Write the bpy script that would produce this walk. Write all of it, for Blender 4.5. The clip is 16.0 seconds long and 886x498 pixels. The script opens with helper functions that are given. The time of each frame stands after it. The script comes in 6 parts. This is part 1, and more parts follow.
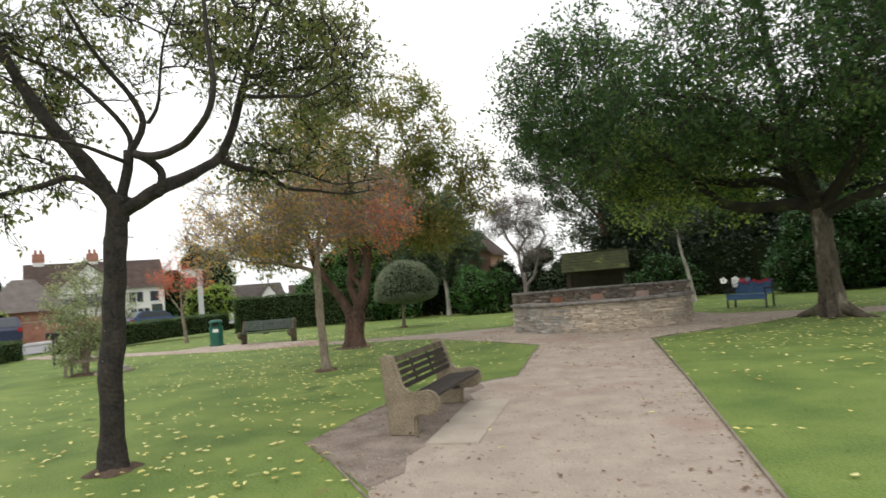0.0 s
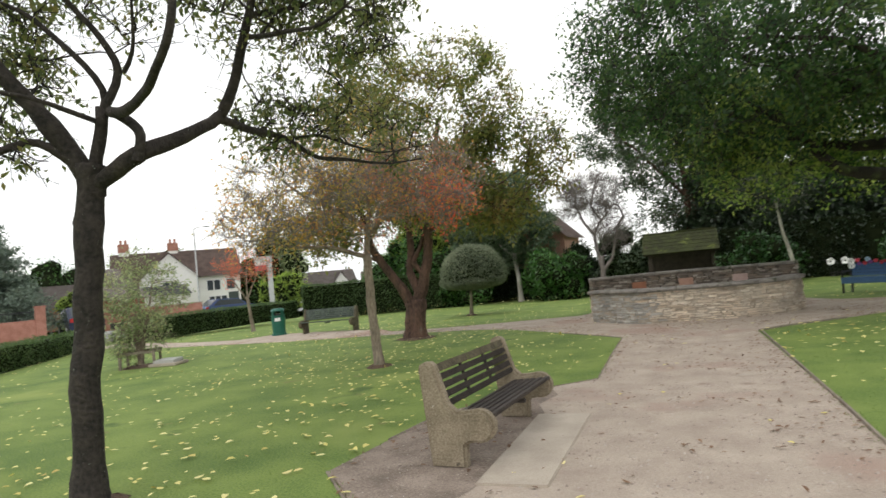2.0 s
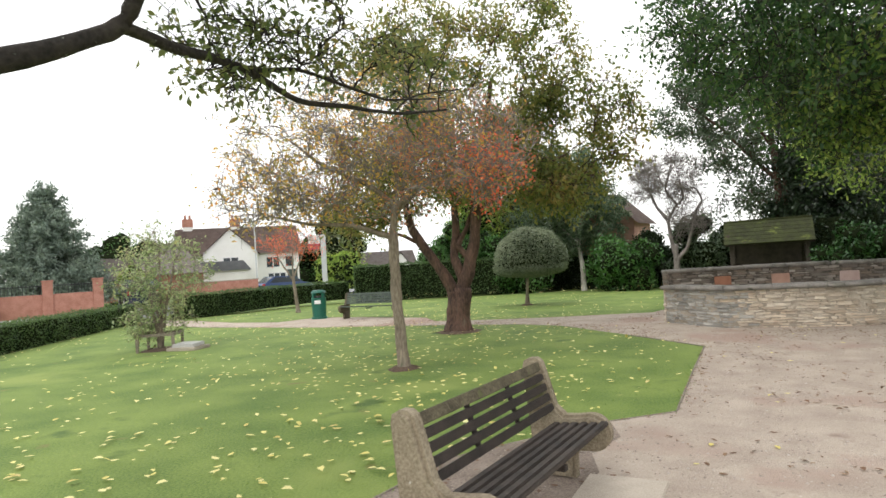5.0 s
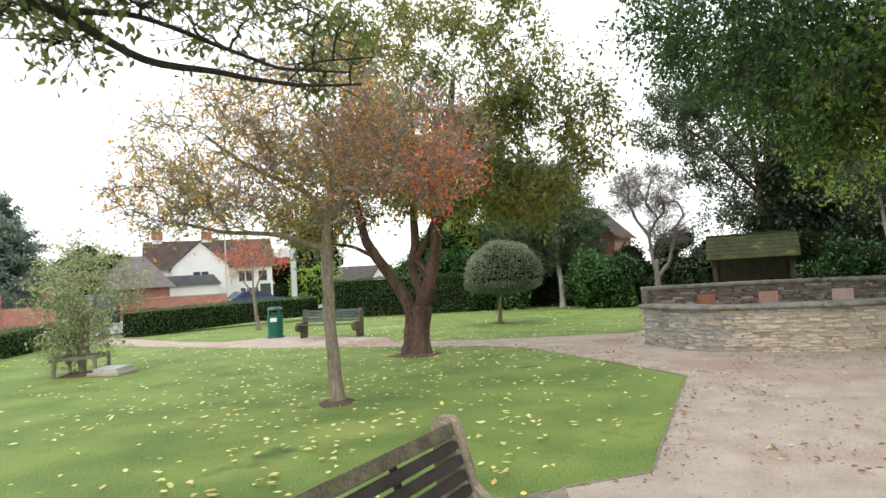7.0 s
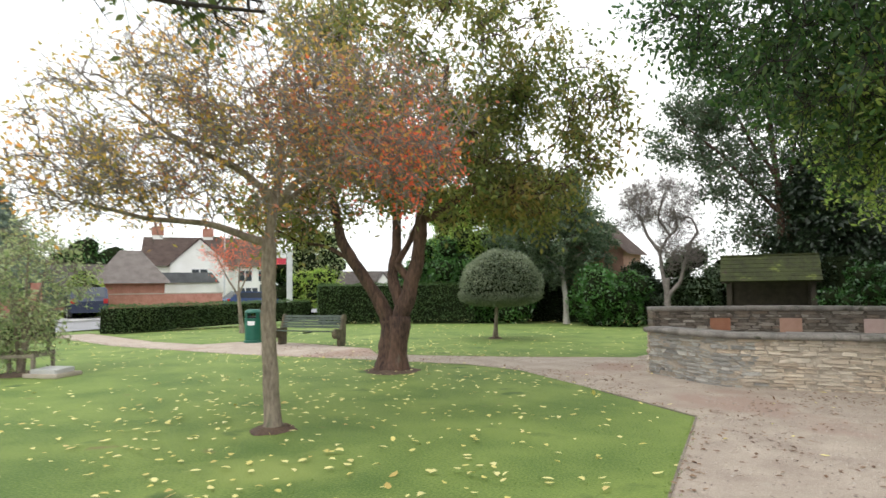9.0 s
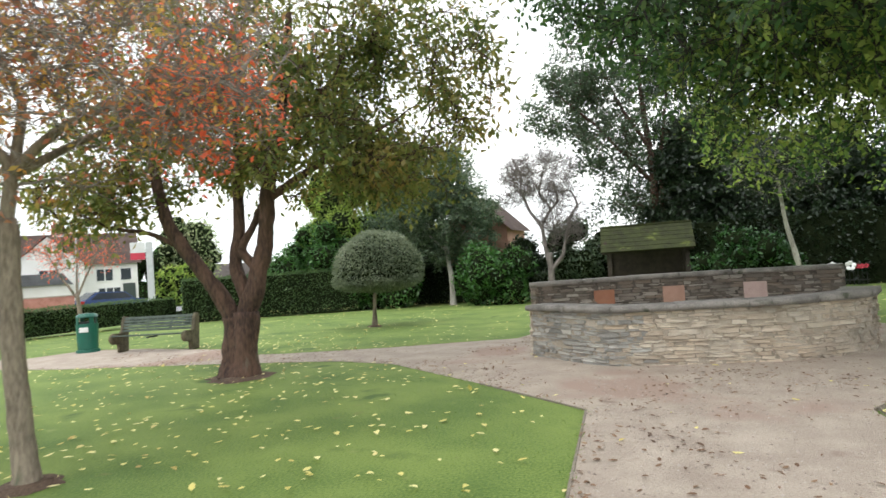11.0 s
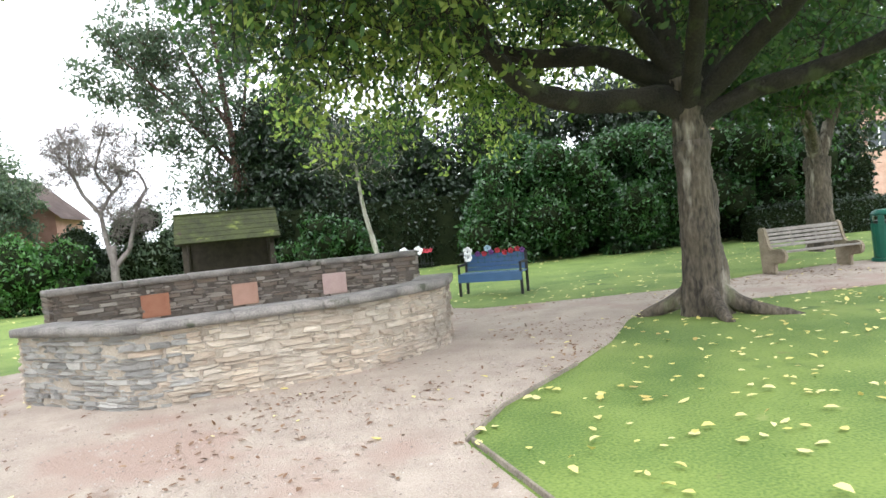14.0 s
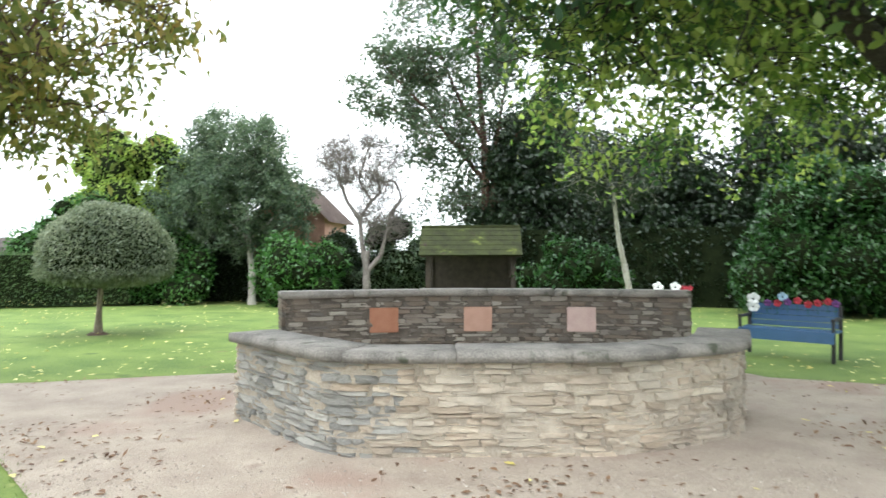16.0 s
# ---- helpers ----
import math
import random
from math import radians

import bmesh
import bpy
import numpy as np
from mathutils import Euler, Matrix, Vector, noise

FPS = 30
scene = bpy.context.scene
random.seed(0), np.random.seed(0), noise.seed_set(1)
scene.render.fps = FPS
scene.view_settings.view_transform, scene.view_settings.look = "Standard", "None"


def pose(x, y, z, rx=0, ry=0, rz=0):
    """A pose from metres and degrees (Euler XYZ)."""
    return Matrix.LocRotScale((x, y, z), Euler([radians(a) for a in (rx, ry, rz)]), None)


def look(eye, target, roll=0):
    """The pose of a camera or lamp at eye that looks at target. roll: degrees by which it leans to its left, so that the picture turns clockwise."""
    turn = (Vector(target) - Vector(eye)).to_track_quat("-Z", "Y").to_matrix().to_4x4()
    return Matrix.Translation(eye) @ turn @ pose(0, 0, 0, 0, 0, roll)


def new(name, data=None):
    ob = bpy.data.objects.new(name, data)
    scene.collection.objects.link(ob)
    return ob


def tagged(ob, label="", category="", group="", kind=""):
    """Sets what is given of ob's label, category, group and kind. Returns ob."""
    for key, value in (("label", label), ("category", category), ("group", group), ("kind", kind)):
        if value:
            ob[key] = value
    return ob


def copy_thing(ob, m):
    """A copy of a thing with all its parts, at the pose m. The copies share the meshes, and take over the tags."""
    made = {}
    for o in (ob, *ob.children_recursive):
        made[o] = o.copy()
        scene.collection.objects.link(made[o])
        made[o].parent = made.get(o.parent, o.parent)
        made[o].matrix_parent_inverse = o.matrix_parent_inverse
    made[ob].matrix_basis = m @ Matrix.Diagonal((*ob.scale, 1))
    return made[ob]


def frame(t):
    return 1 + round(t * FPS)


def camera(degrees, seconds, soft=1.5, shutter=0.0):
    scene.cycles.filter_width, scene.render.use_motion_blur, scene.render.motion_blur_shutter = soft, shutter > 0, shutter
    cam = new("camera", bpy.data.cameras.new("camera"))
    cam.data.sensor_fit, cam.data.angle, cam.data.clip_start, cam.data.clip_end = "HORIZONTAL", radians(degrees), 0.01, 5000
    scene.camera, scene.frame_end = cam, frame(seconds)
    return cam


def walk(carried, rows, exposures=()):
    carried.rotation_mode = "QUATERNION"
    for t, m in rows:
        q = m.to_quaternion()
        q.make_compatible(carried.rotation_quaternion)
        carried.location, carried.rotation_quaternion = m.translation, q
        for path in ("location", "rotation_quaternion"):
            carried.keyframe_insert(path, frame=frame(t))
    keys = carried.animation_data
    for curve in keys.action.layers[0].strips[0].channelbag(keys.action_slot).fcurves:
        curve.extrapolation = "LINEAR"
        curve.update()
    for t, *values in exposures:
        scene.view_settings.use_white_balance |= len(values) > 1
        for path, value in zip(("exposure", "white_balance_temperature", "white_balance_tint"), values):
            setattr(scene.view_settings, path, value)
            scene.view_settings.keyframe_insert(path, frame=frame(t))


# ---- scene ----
cam = camera(70.8, 16.0, 1.5, 0.4)
METRES, EYE, TILT, LEAN, TURN = 12.1, 1.5, 0.0, 0.0, 14.2
ROWS = [
    (0.0, 0.0, 0.0, 0.0, 0.28, 3.36, 4.84),
    (0.5, 0.007, 0.0346, -0.0012, 4.22, 4.63, 5.08),
    (1.0, 0.0106, 0.0609, -0.0017, 4.94, 3.38, 3.05),
    (1.5, 0.0065, 0.0931, 0.0008, 3.88, 3.44, 3.35),
    (2.0, 0.0108, 0.1282, -0.0005, 7.03, 2.6, 5.45),
    (2.5, 0.0111, 0.1515, -0.0003, 10.76, 1.56, 4.08),
    (3.0, 0.0061, 0.183, 0.0024, 13.27, 0.9, 4.06),
    (5.5, 0.0256, 0.3231, 0.0027, 12.53, 1.71, 3.25),
    (6.0, 0.0289, 0.3554, 0.0025, 3.42, 1.07, 1.09),
    (6.5, 0.0327, 0.3824, 0.0009, 9.82, 3.0, 3.29),
    (7.0, 0.0407, 0.4105, 0.0013, 11.47, 2.74, 3.38),
    (7.5, 0.0437, 0.4434, 0.0016, 7.05, 2.28, 1.79),
    (8.0, 0.0507, 0.4688, -0.0001, 15.31, 5.22, 1.56),
    (10.5, 0.0683, 0.6281, -0.002, 4.17, 1.29, 1.61),
    (11.0, 0.0784, 0.6565, -0.0046, 2.44, 1.81, 3.97),
    (11.5, 0.092, 0.6834, -0.0034, -6.79, 0.77, 2.21),
    (12.0, 0.102, 0.716, -0.0036, -17.95, -0.94, 3.18),
    (12.5, 0.1189, 0.7437, -0.006, -15.24, 1.32, 5.25),
    (13.0, 0.1367, 0.77, -0.004, -21.39, -0.98, 4.26),
    (13.5, 0.1518, 0.8017, -0.0029, -34.67, -1.05, 4.77),
    (14.0, 0.1679, 0.8293, -0.0067, -33.52, -2.14, 5.45),
    (14.5, 0.1834, 0.8599, -0.0045, -32.16, -2.98, 2.04),
    (15.0, 0.192, 0.8946, -0.0022, -28.12, -2.34, 3.38),
    (15.5, 0.2048, 0.9258, -0.0031, -18.12, 0.68, 3.44),
    (16.0, 0.2104, 0.9581, -0.0034, -11.65, 1.03, 0.11),
]
walk(cam, [(t, pose(0, 0, EYE, TILT, LEAN, TURN) @ pose(METRES * x, METRES * y, METRES * z, 90 + pitch, roll, yaw)) for t, x, y, z, yaw, pitch, roll in ROWS], [(0.0, -0.02, 6500, 10), (3.0, 0.06, 6500, 9), (5.5, 0.42, 6450, 10), (6.0, 0.4, 6350, 9), (7.0, 0.5, 6350, 9), (8.0, 0.55, 6350, 9), (10.5, 0.2, 6350, 9), (11.0, 0.52, 6250, 8), (12.0, 0.62, 6100, 12), (12.5, 0.85, 6050, 12), (13.5, 0.98, 6200, 9), (14.0, 1.3, 5950, 11), (14.5, 1.4, 5850, 12), (15.0, 1.37, 5750, 13), (15.5, 1.34, 5800, 11), (16.0, 1.22, 6000, 5)])

# ---- sky and sun: a bright overcast afternoon ----
SUN_EL, SUN_AZ = 56.0, 200.0
world = bpy.data.worlds.new("overcast_sky")
scene.world = world
world.use_nodes = True
wn, wl = world.node_tree.nodes, world.node_tree.links
wn.clear()
sky = wn.new("ShaderNodeTexSky")
sky.sky_type, sky.sun_disc = "NISHITA", False
sky.sun_elevation, sky.sun_rotation = radians(SUN_EL), radians(SUN_AZ)
sky.dust_density, sky.air_density = 4.0, 1.0
way_in = wn.new("ShaderNodeTexCoord")
squash = wn.new("ShaderNodeMapping")
squash.inputs["Scale"].default_value = (1.0, 1.0, 3.0)
clouds = wn.new("ShaderNodeTexNoise")
clouds.inputs["Scale"].default_value, clouds.inputs["Detail"].default_value = 1.6, 6.0
cloud_ramp = wn.new("ShaderNodeValToRGB")
cloud_ramp.color_ramp.elements[0].position, cloud_ramp.color_ramp.elements[0].color = 0.30, (8.0, 8.3, 8.7, 1)
cloud_ramp.color_ramp.elements[1].position, cloud_ramp.color_ramp.elements[1].color = 0.62, (11.8, 11.6, 11.2, 1)
cover = wn.new("ShaderNodeMixRGB")
cover.inputs["Fac"].default_value = 0.88
air = wn.new("ShaderNodeBackground")
air.inputs["Strength"].default_value = 0.13
sky_out = wn.new("ShaderNodeOutputWorld")
wl.new(way_in.outputs["Generated"], squash.inputs["Vector"])
wl.new(squash.outputs["Vector"], clouds.inputs["Vector"])
wl.new(clouds.outputs["Fac"], cloud_ramp.inputs["Fac"])
wl.new(sky.outputs["Color"], cover.inputs["Color1"])
wl.new(cloud_ramp.outputs["Color"], cover.inputs["Color2"])
wl.new(cover.outputs["Color"], air.inputs["Color"])
wl.new(air.outputs["Background"], sky_out.inputs["Surface"])
lamp = bpy.data.lights.new("sun", "SUN")
lamp.energy, lamp.angle, lamp.color = 0.7, radians(40), (1.0, 0.97, 0.92)
sun = new("sun", lamp)
sun.matrix_world = look((0, 0, 30), (math.sin(radians(SUN_AZ)) * -20, math.cos(radians(SUN_AZ)) * -20, 30 - 20 * math.tan(radians(SUN_EL))))

# ---- materials ----
def col(c):
    return (c[0], c[1], c[2], 1.0)


def surface(name, dark, light, scale=8.0, fine=60.0, rough=0.85, bump=0.3, metal=0.0, spots=None, per=None, lift=0.012, spread=0.25, stretch=1.0):
    """A surface with a broad stain noise, a fine grain and relief; spots adds patches (colour, scale, amount); per varies it piece by piece."""
    m = bpy.data.materials.new(name)
    m.use_nodes = True
    n, l = m.node_tree.nodes, m.node_tree.links
    p = n["Principled BSDF"]
    p.inputs["Roughness"].default_value, p.inputs["Metallic"].default_value = rough, metal
    co = n.new("ShaderNodeTexCoord")
    broad, grain = n.new("ShaderNodeTexNoise"), n.new("ShaderNodeTexNoise")
    broad.inputs["Scale"].default_value, broad.inputs["Detail"].default_value = scale, 6
    grain.inputs["Scale"].default_value, grain.inputs["Detail"].default_value = fine, 4
    drawn = n.new("ShaderNodeMapping")
    drawn.inputs["Scale"].default_value = (1.0, 1.0, stretch)
    l.new(co.outputs["Object"], drawn.inputs["Vector"])
    for t in (broad, grain):
        l.new(drawn.outputs["Vector"], t.inputs["Vector"])
    add = n.new("ShaderNodeMath")
    add.operation = "ADD"
    l.new(broad.outputs["Fac"], add.inputs[0])
    l.new(grain.outputs["Fac"], add.inputs[1])
    ramp = n.new("ShaderNodeMapRange")
    ramp.inputs["From Min"].default_value, ramp.inputs["From Max"].default_value = 1.0 - spread, 1.0 + spread
    l.new(add.outputs[0], ramp.inputs["Value"])
    mix = n.new("ShaderNodeMixRGB")
    mix.inputs["Color1"].default_value, mix.inputs["Color2"].default_value = col(dark), col(light)
    l.new(ramp.outputs["Result"], mix.inputs["Fac"])
    out = mix
    if spots:
        for colour, sc, amount in spots:
            sp = n.new("ShaderNodeTexNoise")
            sp.inputs["Scale"].default_value, sp.inputs["Detail"].default_value = sc, 8
            l.new(drawn.outputs["Vector"], sp.inputs["Vector"])
            cut = n.new("ShaderNodeMapRange")
            cut.inputs["From Min"].default_value, cut.inputs["From Max"].default_value = 0.62 - amount, 0.70 - amount
            l.new(sp.outputs["Fac"], cut.inputs["Value"])
            over = n.new("ShaderNodeMixRGB")
            over.inputs["Color2"].default_value = col(colour)
            l.new(cut.outputs["Result"], over.inputs["Fac"])
            l.new(out.outputs["Color"], over.inputs["Color1"])
            out = over
    if per:
        src = n.new("ShaderNodeObjectInfo").outputs["Random"] if per[0] == "object" else n.new("ShaderNodeNewGeometry").outputs["Random Per Island"]
        tone = n.new("ShaderNodeValToRGB")
        tone.color_ramp.interpolation = "LINEAR"
        while len(tone.color_ramp.elements) < len(per[1]):
            tone.color_ramp.elements.new(0.5)
        for i, c in enumerate(per[1]):
            tone.color_ramp.elements[i].position, tone.color_ramp.elements[i].color = i / (len(per[1]) - 1), col(c)
        l.new(src, tone.inputs["Fac"])
        tint = n.new("ShaderNodeMixRGB")
        tint.blend_type, tint.inputs["Fac"].default_value = "MIX", per[2]
        l.new(out.outputs["Color"], tint.inputs["Color1"])
        l.new(tone.outputs["Color"], tint.inputs["Color2"])
        out = tint
    l.new(out.outputs["Color"], p.inputs["Base Color"])
    if bump:
        b = n.new("ShaderNodeBump")
        b.inputs["Strength"].default_value, b.inputs["Distance"].default_value = bump, lift
        l.new(add.outputs[0], b.inputs["Height"])
        l.new(b.outputs["Normal"], p.inputs["Normal"])
    return m


def stone_stain(m, tones, scale):
    """Lays broad weathering over single stones, by place and not by stone."""
    n, l = m.node_tree.nodes, m.node_tree.links
    p, geo, broad = n["Principled BSDF"], n.new("ShaderNodeNewGeometry"), n.new("ShaderNodeTexNoise")
    broad.inputs["Scale"].default_value, broad.inputs["Detail"].default_value = scale, 7
    l.new(geo.outputs["Position"], broad.inputs["Vector"])
    ramp, over = n.new("ShaderNodeValToRGB"), n.new("ShaderNodeMixRGB")
    while len(ramp.color_ramp.elements) < len(tones):
        ramp.color_ramp.elements.new(0.5)
    for i, (at, c) in enumerate(tones):
        ramp.color_ramp.elements[i].position, ramp.color_ramp.elements[i].color = at, col(c)
    l.new(broad.outputs["Fac"], ramp.inputs["Fac"])
    over.blend_type, over.inputs["Fac"].default_value = "MULTIPLY", 1.0
    l.new(p.inputs["Base Color"].links[0].from_socket, over.inputs["Color1"])
    l.new(ramp.outputs["Color"], over.inputs["Color2"])
    l.new(over.outputs["Color"], p.inputs["Base Color"])
    return m


def foliage(name, tones, rough=0.5, through_light=0.45, glow=2.0):
    """Leaves whose tone changes from leaf to leaf and in drifts through the crown; light shines through them."""
    m = bpy.data.materials.new(name)
    m.use_nodes = True
    n, l = m.node_tree.nodes, m.node_tree.links
    p, out = n["Principled BSDF"], n["Material Output"]
    p.inputs["Roughness"].default_value = rough
    geo, co, drift = n.new("ShaderNodeNewGeometry"), n.new("ShaderNodeTexCoord"), n.new("ShaderNodeTexNoise")
    drift.inputs["Scale"].default_value, drift.inputs["Detail"].default_value = 0.9, 3
    l.new(co.outputs["Object"], drift.inputs["Vector"])
    blend = n.new("ShaderNodeMath")
    blend.operation = "MULTIPLY_ADD"
    blend.inputs[1].default_value = 0.55
    wide = n.new("ShaderNodeMapRange")
    wide.inputs["From Min"].default_value, wide.inputs["From Max"].default_value = 0.3, 0.7
    wide.inputs["To Max"].default_value = 0.45
    l.new(drift.outputs["Fac"], wide.inputs["Value"])
    l.new(geo.outputs["Random Per Island"], blend.inputs[0])
    l.new(wide.outputs["Result"], blend.inputs[2])
    ramp = n.new("ShaderNodeValToRGB")
    while len(ramp.color_ramp.elements) < len(tones):
        ramp.color_ramp.elements.new(0.5)
    for i, c in enumerate(tones):
        ramp.color_ramp.elements[i].position, ramp.color_ramp.elements[i].color = i / (len(tones) - 1), col(c)
    l.new(blend.outputs[0], ramp.inputs["Fac"])
    l.new(ramp.outputs["Color"], p.inputs["Base Color"])
    if through_light:
        t, mix = n.new("ShaderNodeBsdfTranslucent"), n.new("ShaderNodeMixShader")
        mix.inputs["Fac"].default_value = through_light
        shine = n.new("ShaderNodeMixRGB")
        shine.blend_type, shine.inputs["Fac"].default_value, shine.inputs["Color2"].default_value = "MULTIPLY", 1.0, (glow * 1.03, glow, glow * 0.8, 1)
        l.new(ramp.outputs["Color"], shine.inputs["Color1"])
        l.new(shine.outputs["Color"], t.inputs["Color"])
        l.new(p.outputs["BSDF"], mix.inputs[1])
        l.new(t.outputs["BSDF"], mix.inputs[2])
        l.new(mix.outputs["Shader"], out.inputs["Surface"])
    return m


def plain(name, c, rough=0.5, metal=0.0):
    d = tuple(v * 0.8 for v in c)
    return surface(name, d, c, 5.0, 80.0, rough, 0.05, metal)


M_GRASS = surface("lawn_grass", (0.068, 0.13, 0.02), (0.214, 0.284, 0.06), 0.9, 48.0, 0.9, 0.5, spots=(((0.215, 0.275, 0.064), 0.35, 0.03), ((0.065, 0.118, 0.022), 0.9, -0.01), ((0.18, 0.17, 0.055), 1.9, -0.05), ((0.25, 0.29, 0.085), 4.0, -0.06)), lift=0.02)
M_PATH = surface("trodden_gravel", (0.33, 0.265, 0.215), (0.50, 0.425, 0.35), 2.4, 90.0, 0.95, 1.0, spots=(((0.37, 0.27, 0.218), 0.45, 0.07), ((0.27, 0.20, 0.16), 1.7, -0.03), ((0.45, 0.40, 0.34), 0.8, -0.04), ((0.17, 0.125, 0.10), 14.0, -0.05), ((0.60, 0.55, 0.49), 24.0, -0.06)), lift=0.014, spread=0.3)
M_ROAD = surface("grey_asphalt", (0.20, 0.20, 0.205), (0.30, 0.30, 0.305), 0.8, 90.0, 0.9, 0.3)
M_KERB = surface("pale_grey_paving", (0.36, 0.355, 0.345), (0.52, 0.51, 0.50), 1.5, 60.0, 0.9, 0.3)
M_SLAB = surface("worn_concrete_slab", (0.34, 0.29, 0.235), (0.49, 0.43, 0.355), 2.5, 120.0, 0.95, 0.3)
M_CONCRETE = surface("mossy_concrete", (0.15, 0.122, 0.08), (0.34, 0.285, 0.205), 4.0, 60.0, 0.95, 0.5, spots=(((0.10, 0.105, 0.045), 2.2, 0.05), ((0.085, 0.07, 0.05), 7.0, -0.05), ((0.60, 0.58, 0.52), 26.0, -0.08)))
M_SLAT = surface("weathered_dark_timber", (0.012, 0.009, 0.008), (0.052, 0.038, 0.031), 7.0, 110.0, 0.6, 0.4, spots=(((0.14, 0.125, 0.095), 16.0, -0.06),), stretch=1.0)
M_RAIL = surface("mossy_top_rail", (0.05, 0.042, 0.026), (0.16, 0.135, 0.085), 8.0, 70.0, 0.85, 0.5, spots=(((0.11, 0.115, 0.045), 9.0, 0.0),))
M_BARK = surface("dark_cherry_bark", (0.010, 0.008, 0.007), (0.05, 0.04, 0.033), 7.0, 30.0, 0.9, 0.7, spots=(((0.085, 0.08, 0.06), 6.0, -0.05), ((0.26, 0.27, 0.24), 34.0, -0.07)), lift=0.03, stretch=1.0)
M_BARK_PALE = surface("grey_brown_bark", (0.14, 0.11, 0.085), (0.34, 0.28, 0.215), 7.0, 40.0, 0.9, 0.8, spots=(((0.09, 0.10, 0.06), 4.0, 0.02),), lift=0.02, stretch=0.3)
M_BARK_RED = surface("red_brown_bark", (0.035, 0.02, 0.016), (0.15, 0.085, 0.06), 5.0, 30.0, 0.9, 1.0, spots=(((0.16, 0.13, 0.10), 6.0, -0.03),), lift=0.04, stretch=0.3)
M_BARK_MAPLE = surface("furrowed_maple_bark", (0.025, 0.02, 0.014), (0.15, 0.122, 0.088), 4.0, 26.0, 0.9, 1.0, spots=(((0.36, 0.325, 0.265), 3.0, 0.03), ((0.10, 0.11, 0.05), 2.2, 0.0)), lift=0.05, stretch=0.3)
# Mossy limbs against the sky: their backlit darkness is put into the bark colour.
M_BARK_LIMB = surface("backlit_mossy_limb_bark", (0.008, 0.007, 0.005), (0.034, 0.029, 0.019), 3.0, 40.0, 0.9, 0.6, spots=(((0.05, 0.06, 0.022), 2.5, 0.02),), lift=0.05)
M_BIRCH = surface("pale_bark", (0.22, 0.20, 0.17), (0.45, 0.43, 0.38), 5.0, 40.0, 0.9, 0.5, stretch=0.3)
M_MORTAR_DARK = surface("dark_earthy_joint", (0.07, 0.06, 0.05), (0.17, 0.145, 0.12), 6.0, 80.0, 0.95, 0.6)
M_MORTAR = surface("earthy_mortar", (0.27, 0.23, 0.18), (0.46, 0.40, 0.325), 6.0, 80.0, 0.95, 0.6)
M_STONE = surface("rubble_limestone", (0.35, 0.30, 0.24), (0.65, 0.575, 0.48), 7.0, 70.0, 0.9, 0.9, per=("object", ((0.42, 0.35, 0.285), (0.585, 0.505, 0.42), (0.515, 0.46, 0.40), (0.74, 0.68, 0.59), (0.50, 0.41, 0.33)), 0.65), spots=(((0.13, 0.115, 0.085), 9.0, -0.06),))
stone_stain(M_STONE, ((0.34, (0.62, 0.61, 0.58)), (0.45, (1.0, 0.98, 0.94)), (0.62, (1.2, 1.14, 1.05))), 1.3)
M_STONE_GREY = surface("grey_weathered_limestone", (0.19, 0.18, 0.165), (0.52, 0.495, 0.45), 7.0, 70.0, 0.9, 0.9, per=("object", ((0.15, 0.15, 0.14), (0.44, 0.425, 0.39), (0.32, 0.31, 0.285), (0.64, 0.615, 0.56), (0.24, 0.23, 0.21)), 0.65), spots=(((0.06, 0.06, 0.05), 9.0, -0.03),))
M_STONE_DARK = surface("dark_rubble", (0.10, 0.082, 0.066), (0.27, 0.225, 0.18), 7.0, 70.0, 0.9, 0.9, per=("object", ((0.14, 0.13, 0.12), (0.28, 0.22, 0.17), (0.20, 0.18, 0.16), (0.52, 0.48, 0.42), (0.17, 0.135, 0.11)), 0.75), spots=(((0.07, 0.07, 0.06), 9.0, -0.03),))
M_COPING = surface("weathered_coping_stone", (0.13, 0.12, 0.11), (0.30, 0.275, 0.25), 4.0, 70.0, 0.9, 0.7, spots=(((0.32, 0.30, 0.26), 8.0, -0.04), ((0.07, 0.075, 0.05), 5.0, 0.0)))
M_PLAQUE = surface("red_sandstone_plaque", (0.27, 0.115, 0.065), (0.36, 0.17, 0.105), 6.0, 90.0, 0.8, 0.1)
M_EDGE = surface("timber_edging", (0.15, 0.125, 0.10), (0.31, 0.265, 0.21), 5.0, 60.0, 0.9, 0.4)
L_CHERRY = foliage("cherry_leaves", ((0.05, 0.085, 0.03), (0.10, 0.14, 0.045), (0.17, 0.19, 0.065), (0.26, 0.20, 0.07)), 0.5, 0.45, 1.6)
L_RED = foliage("rowan_leaves", ((0.60, 0.08, 0.06), (0.74, 0.16, 0.08), (0.64, 0.12, 0.08), (0.76, 0.30, 0.10)), 0.5, 0.5, 2.0)
L_ROSE = foliage("fading_rowan_leaves", ((0.22, 0.17, 0.08), (0.36, 0.20, 0.12), (0.46, 0.17, 0.12), (0.52, 0.30, 0.13)), 0.5, 0.5, 1.7)
L_BIG = foliage("autumn_cherry_leaves", ((0.045, 0.078, 0.024), (0.095, 0.125, 0.036), (0.17, 0.165, 0.05), (0.28, 0.185, 0.065)), 0.5, 0.52, 2.5)
L_OLIVE = foliage("thin_olive_leaves", ((0.15, 0.18, 0.06), (0.32, 0.28, 0.09), (0.58, 0.36, 0.10), (0.62, 0.22, 0.07)))
L_MAPLE = foliage("maple_leaves", ((0.010, 0.032, 0.012), (0.024, 0.058, 0.02), (0.046, 0.088, 0.028), (0.10, 0.14, 0.042)), 0.4, 0.62, 2.5)
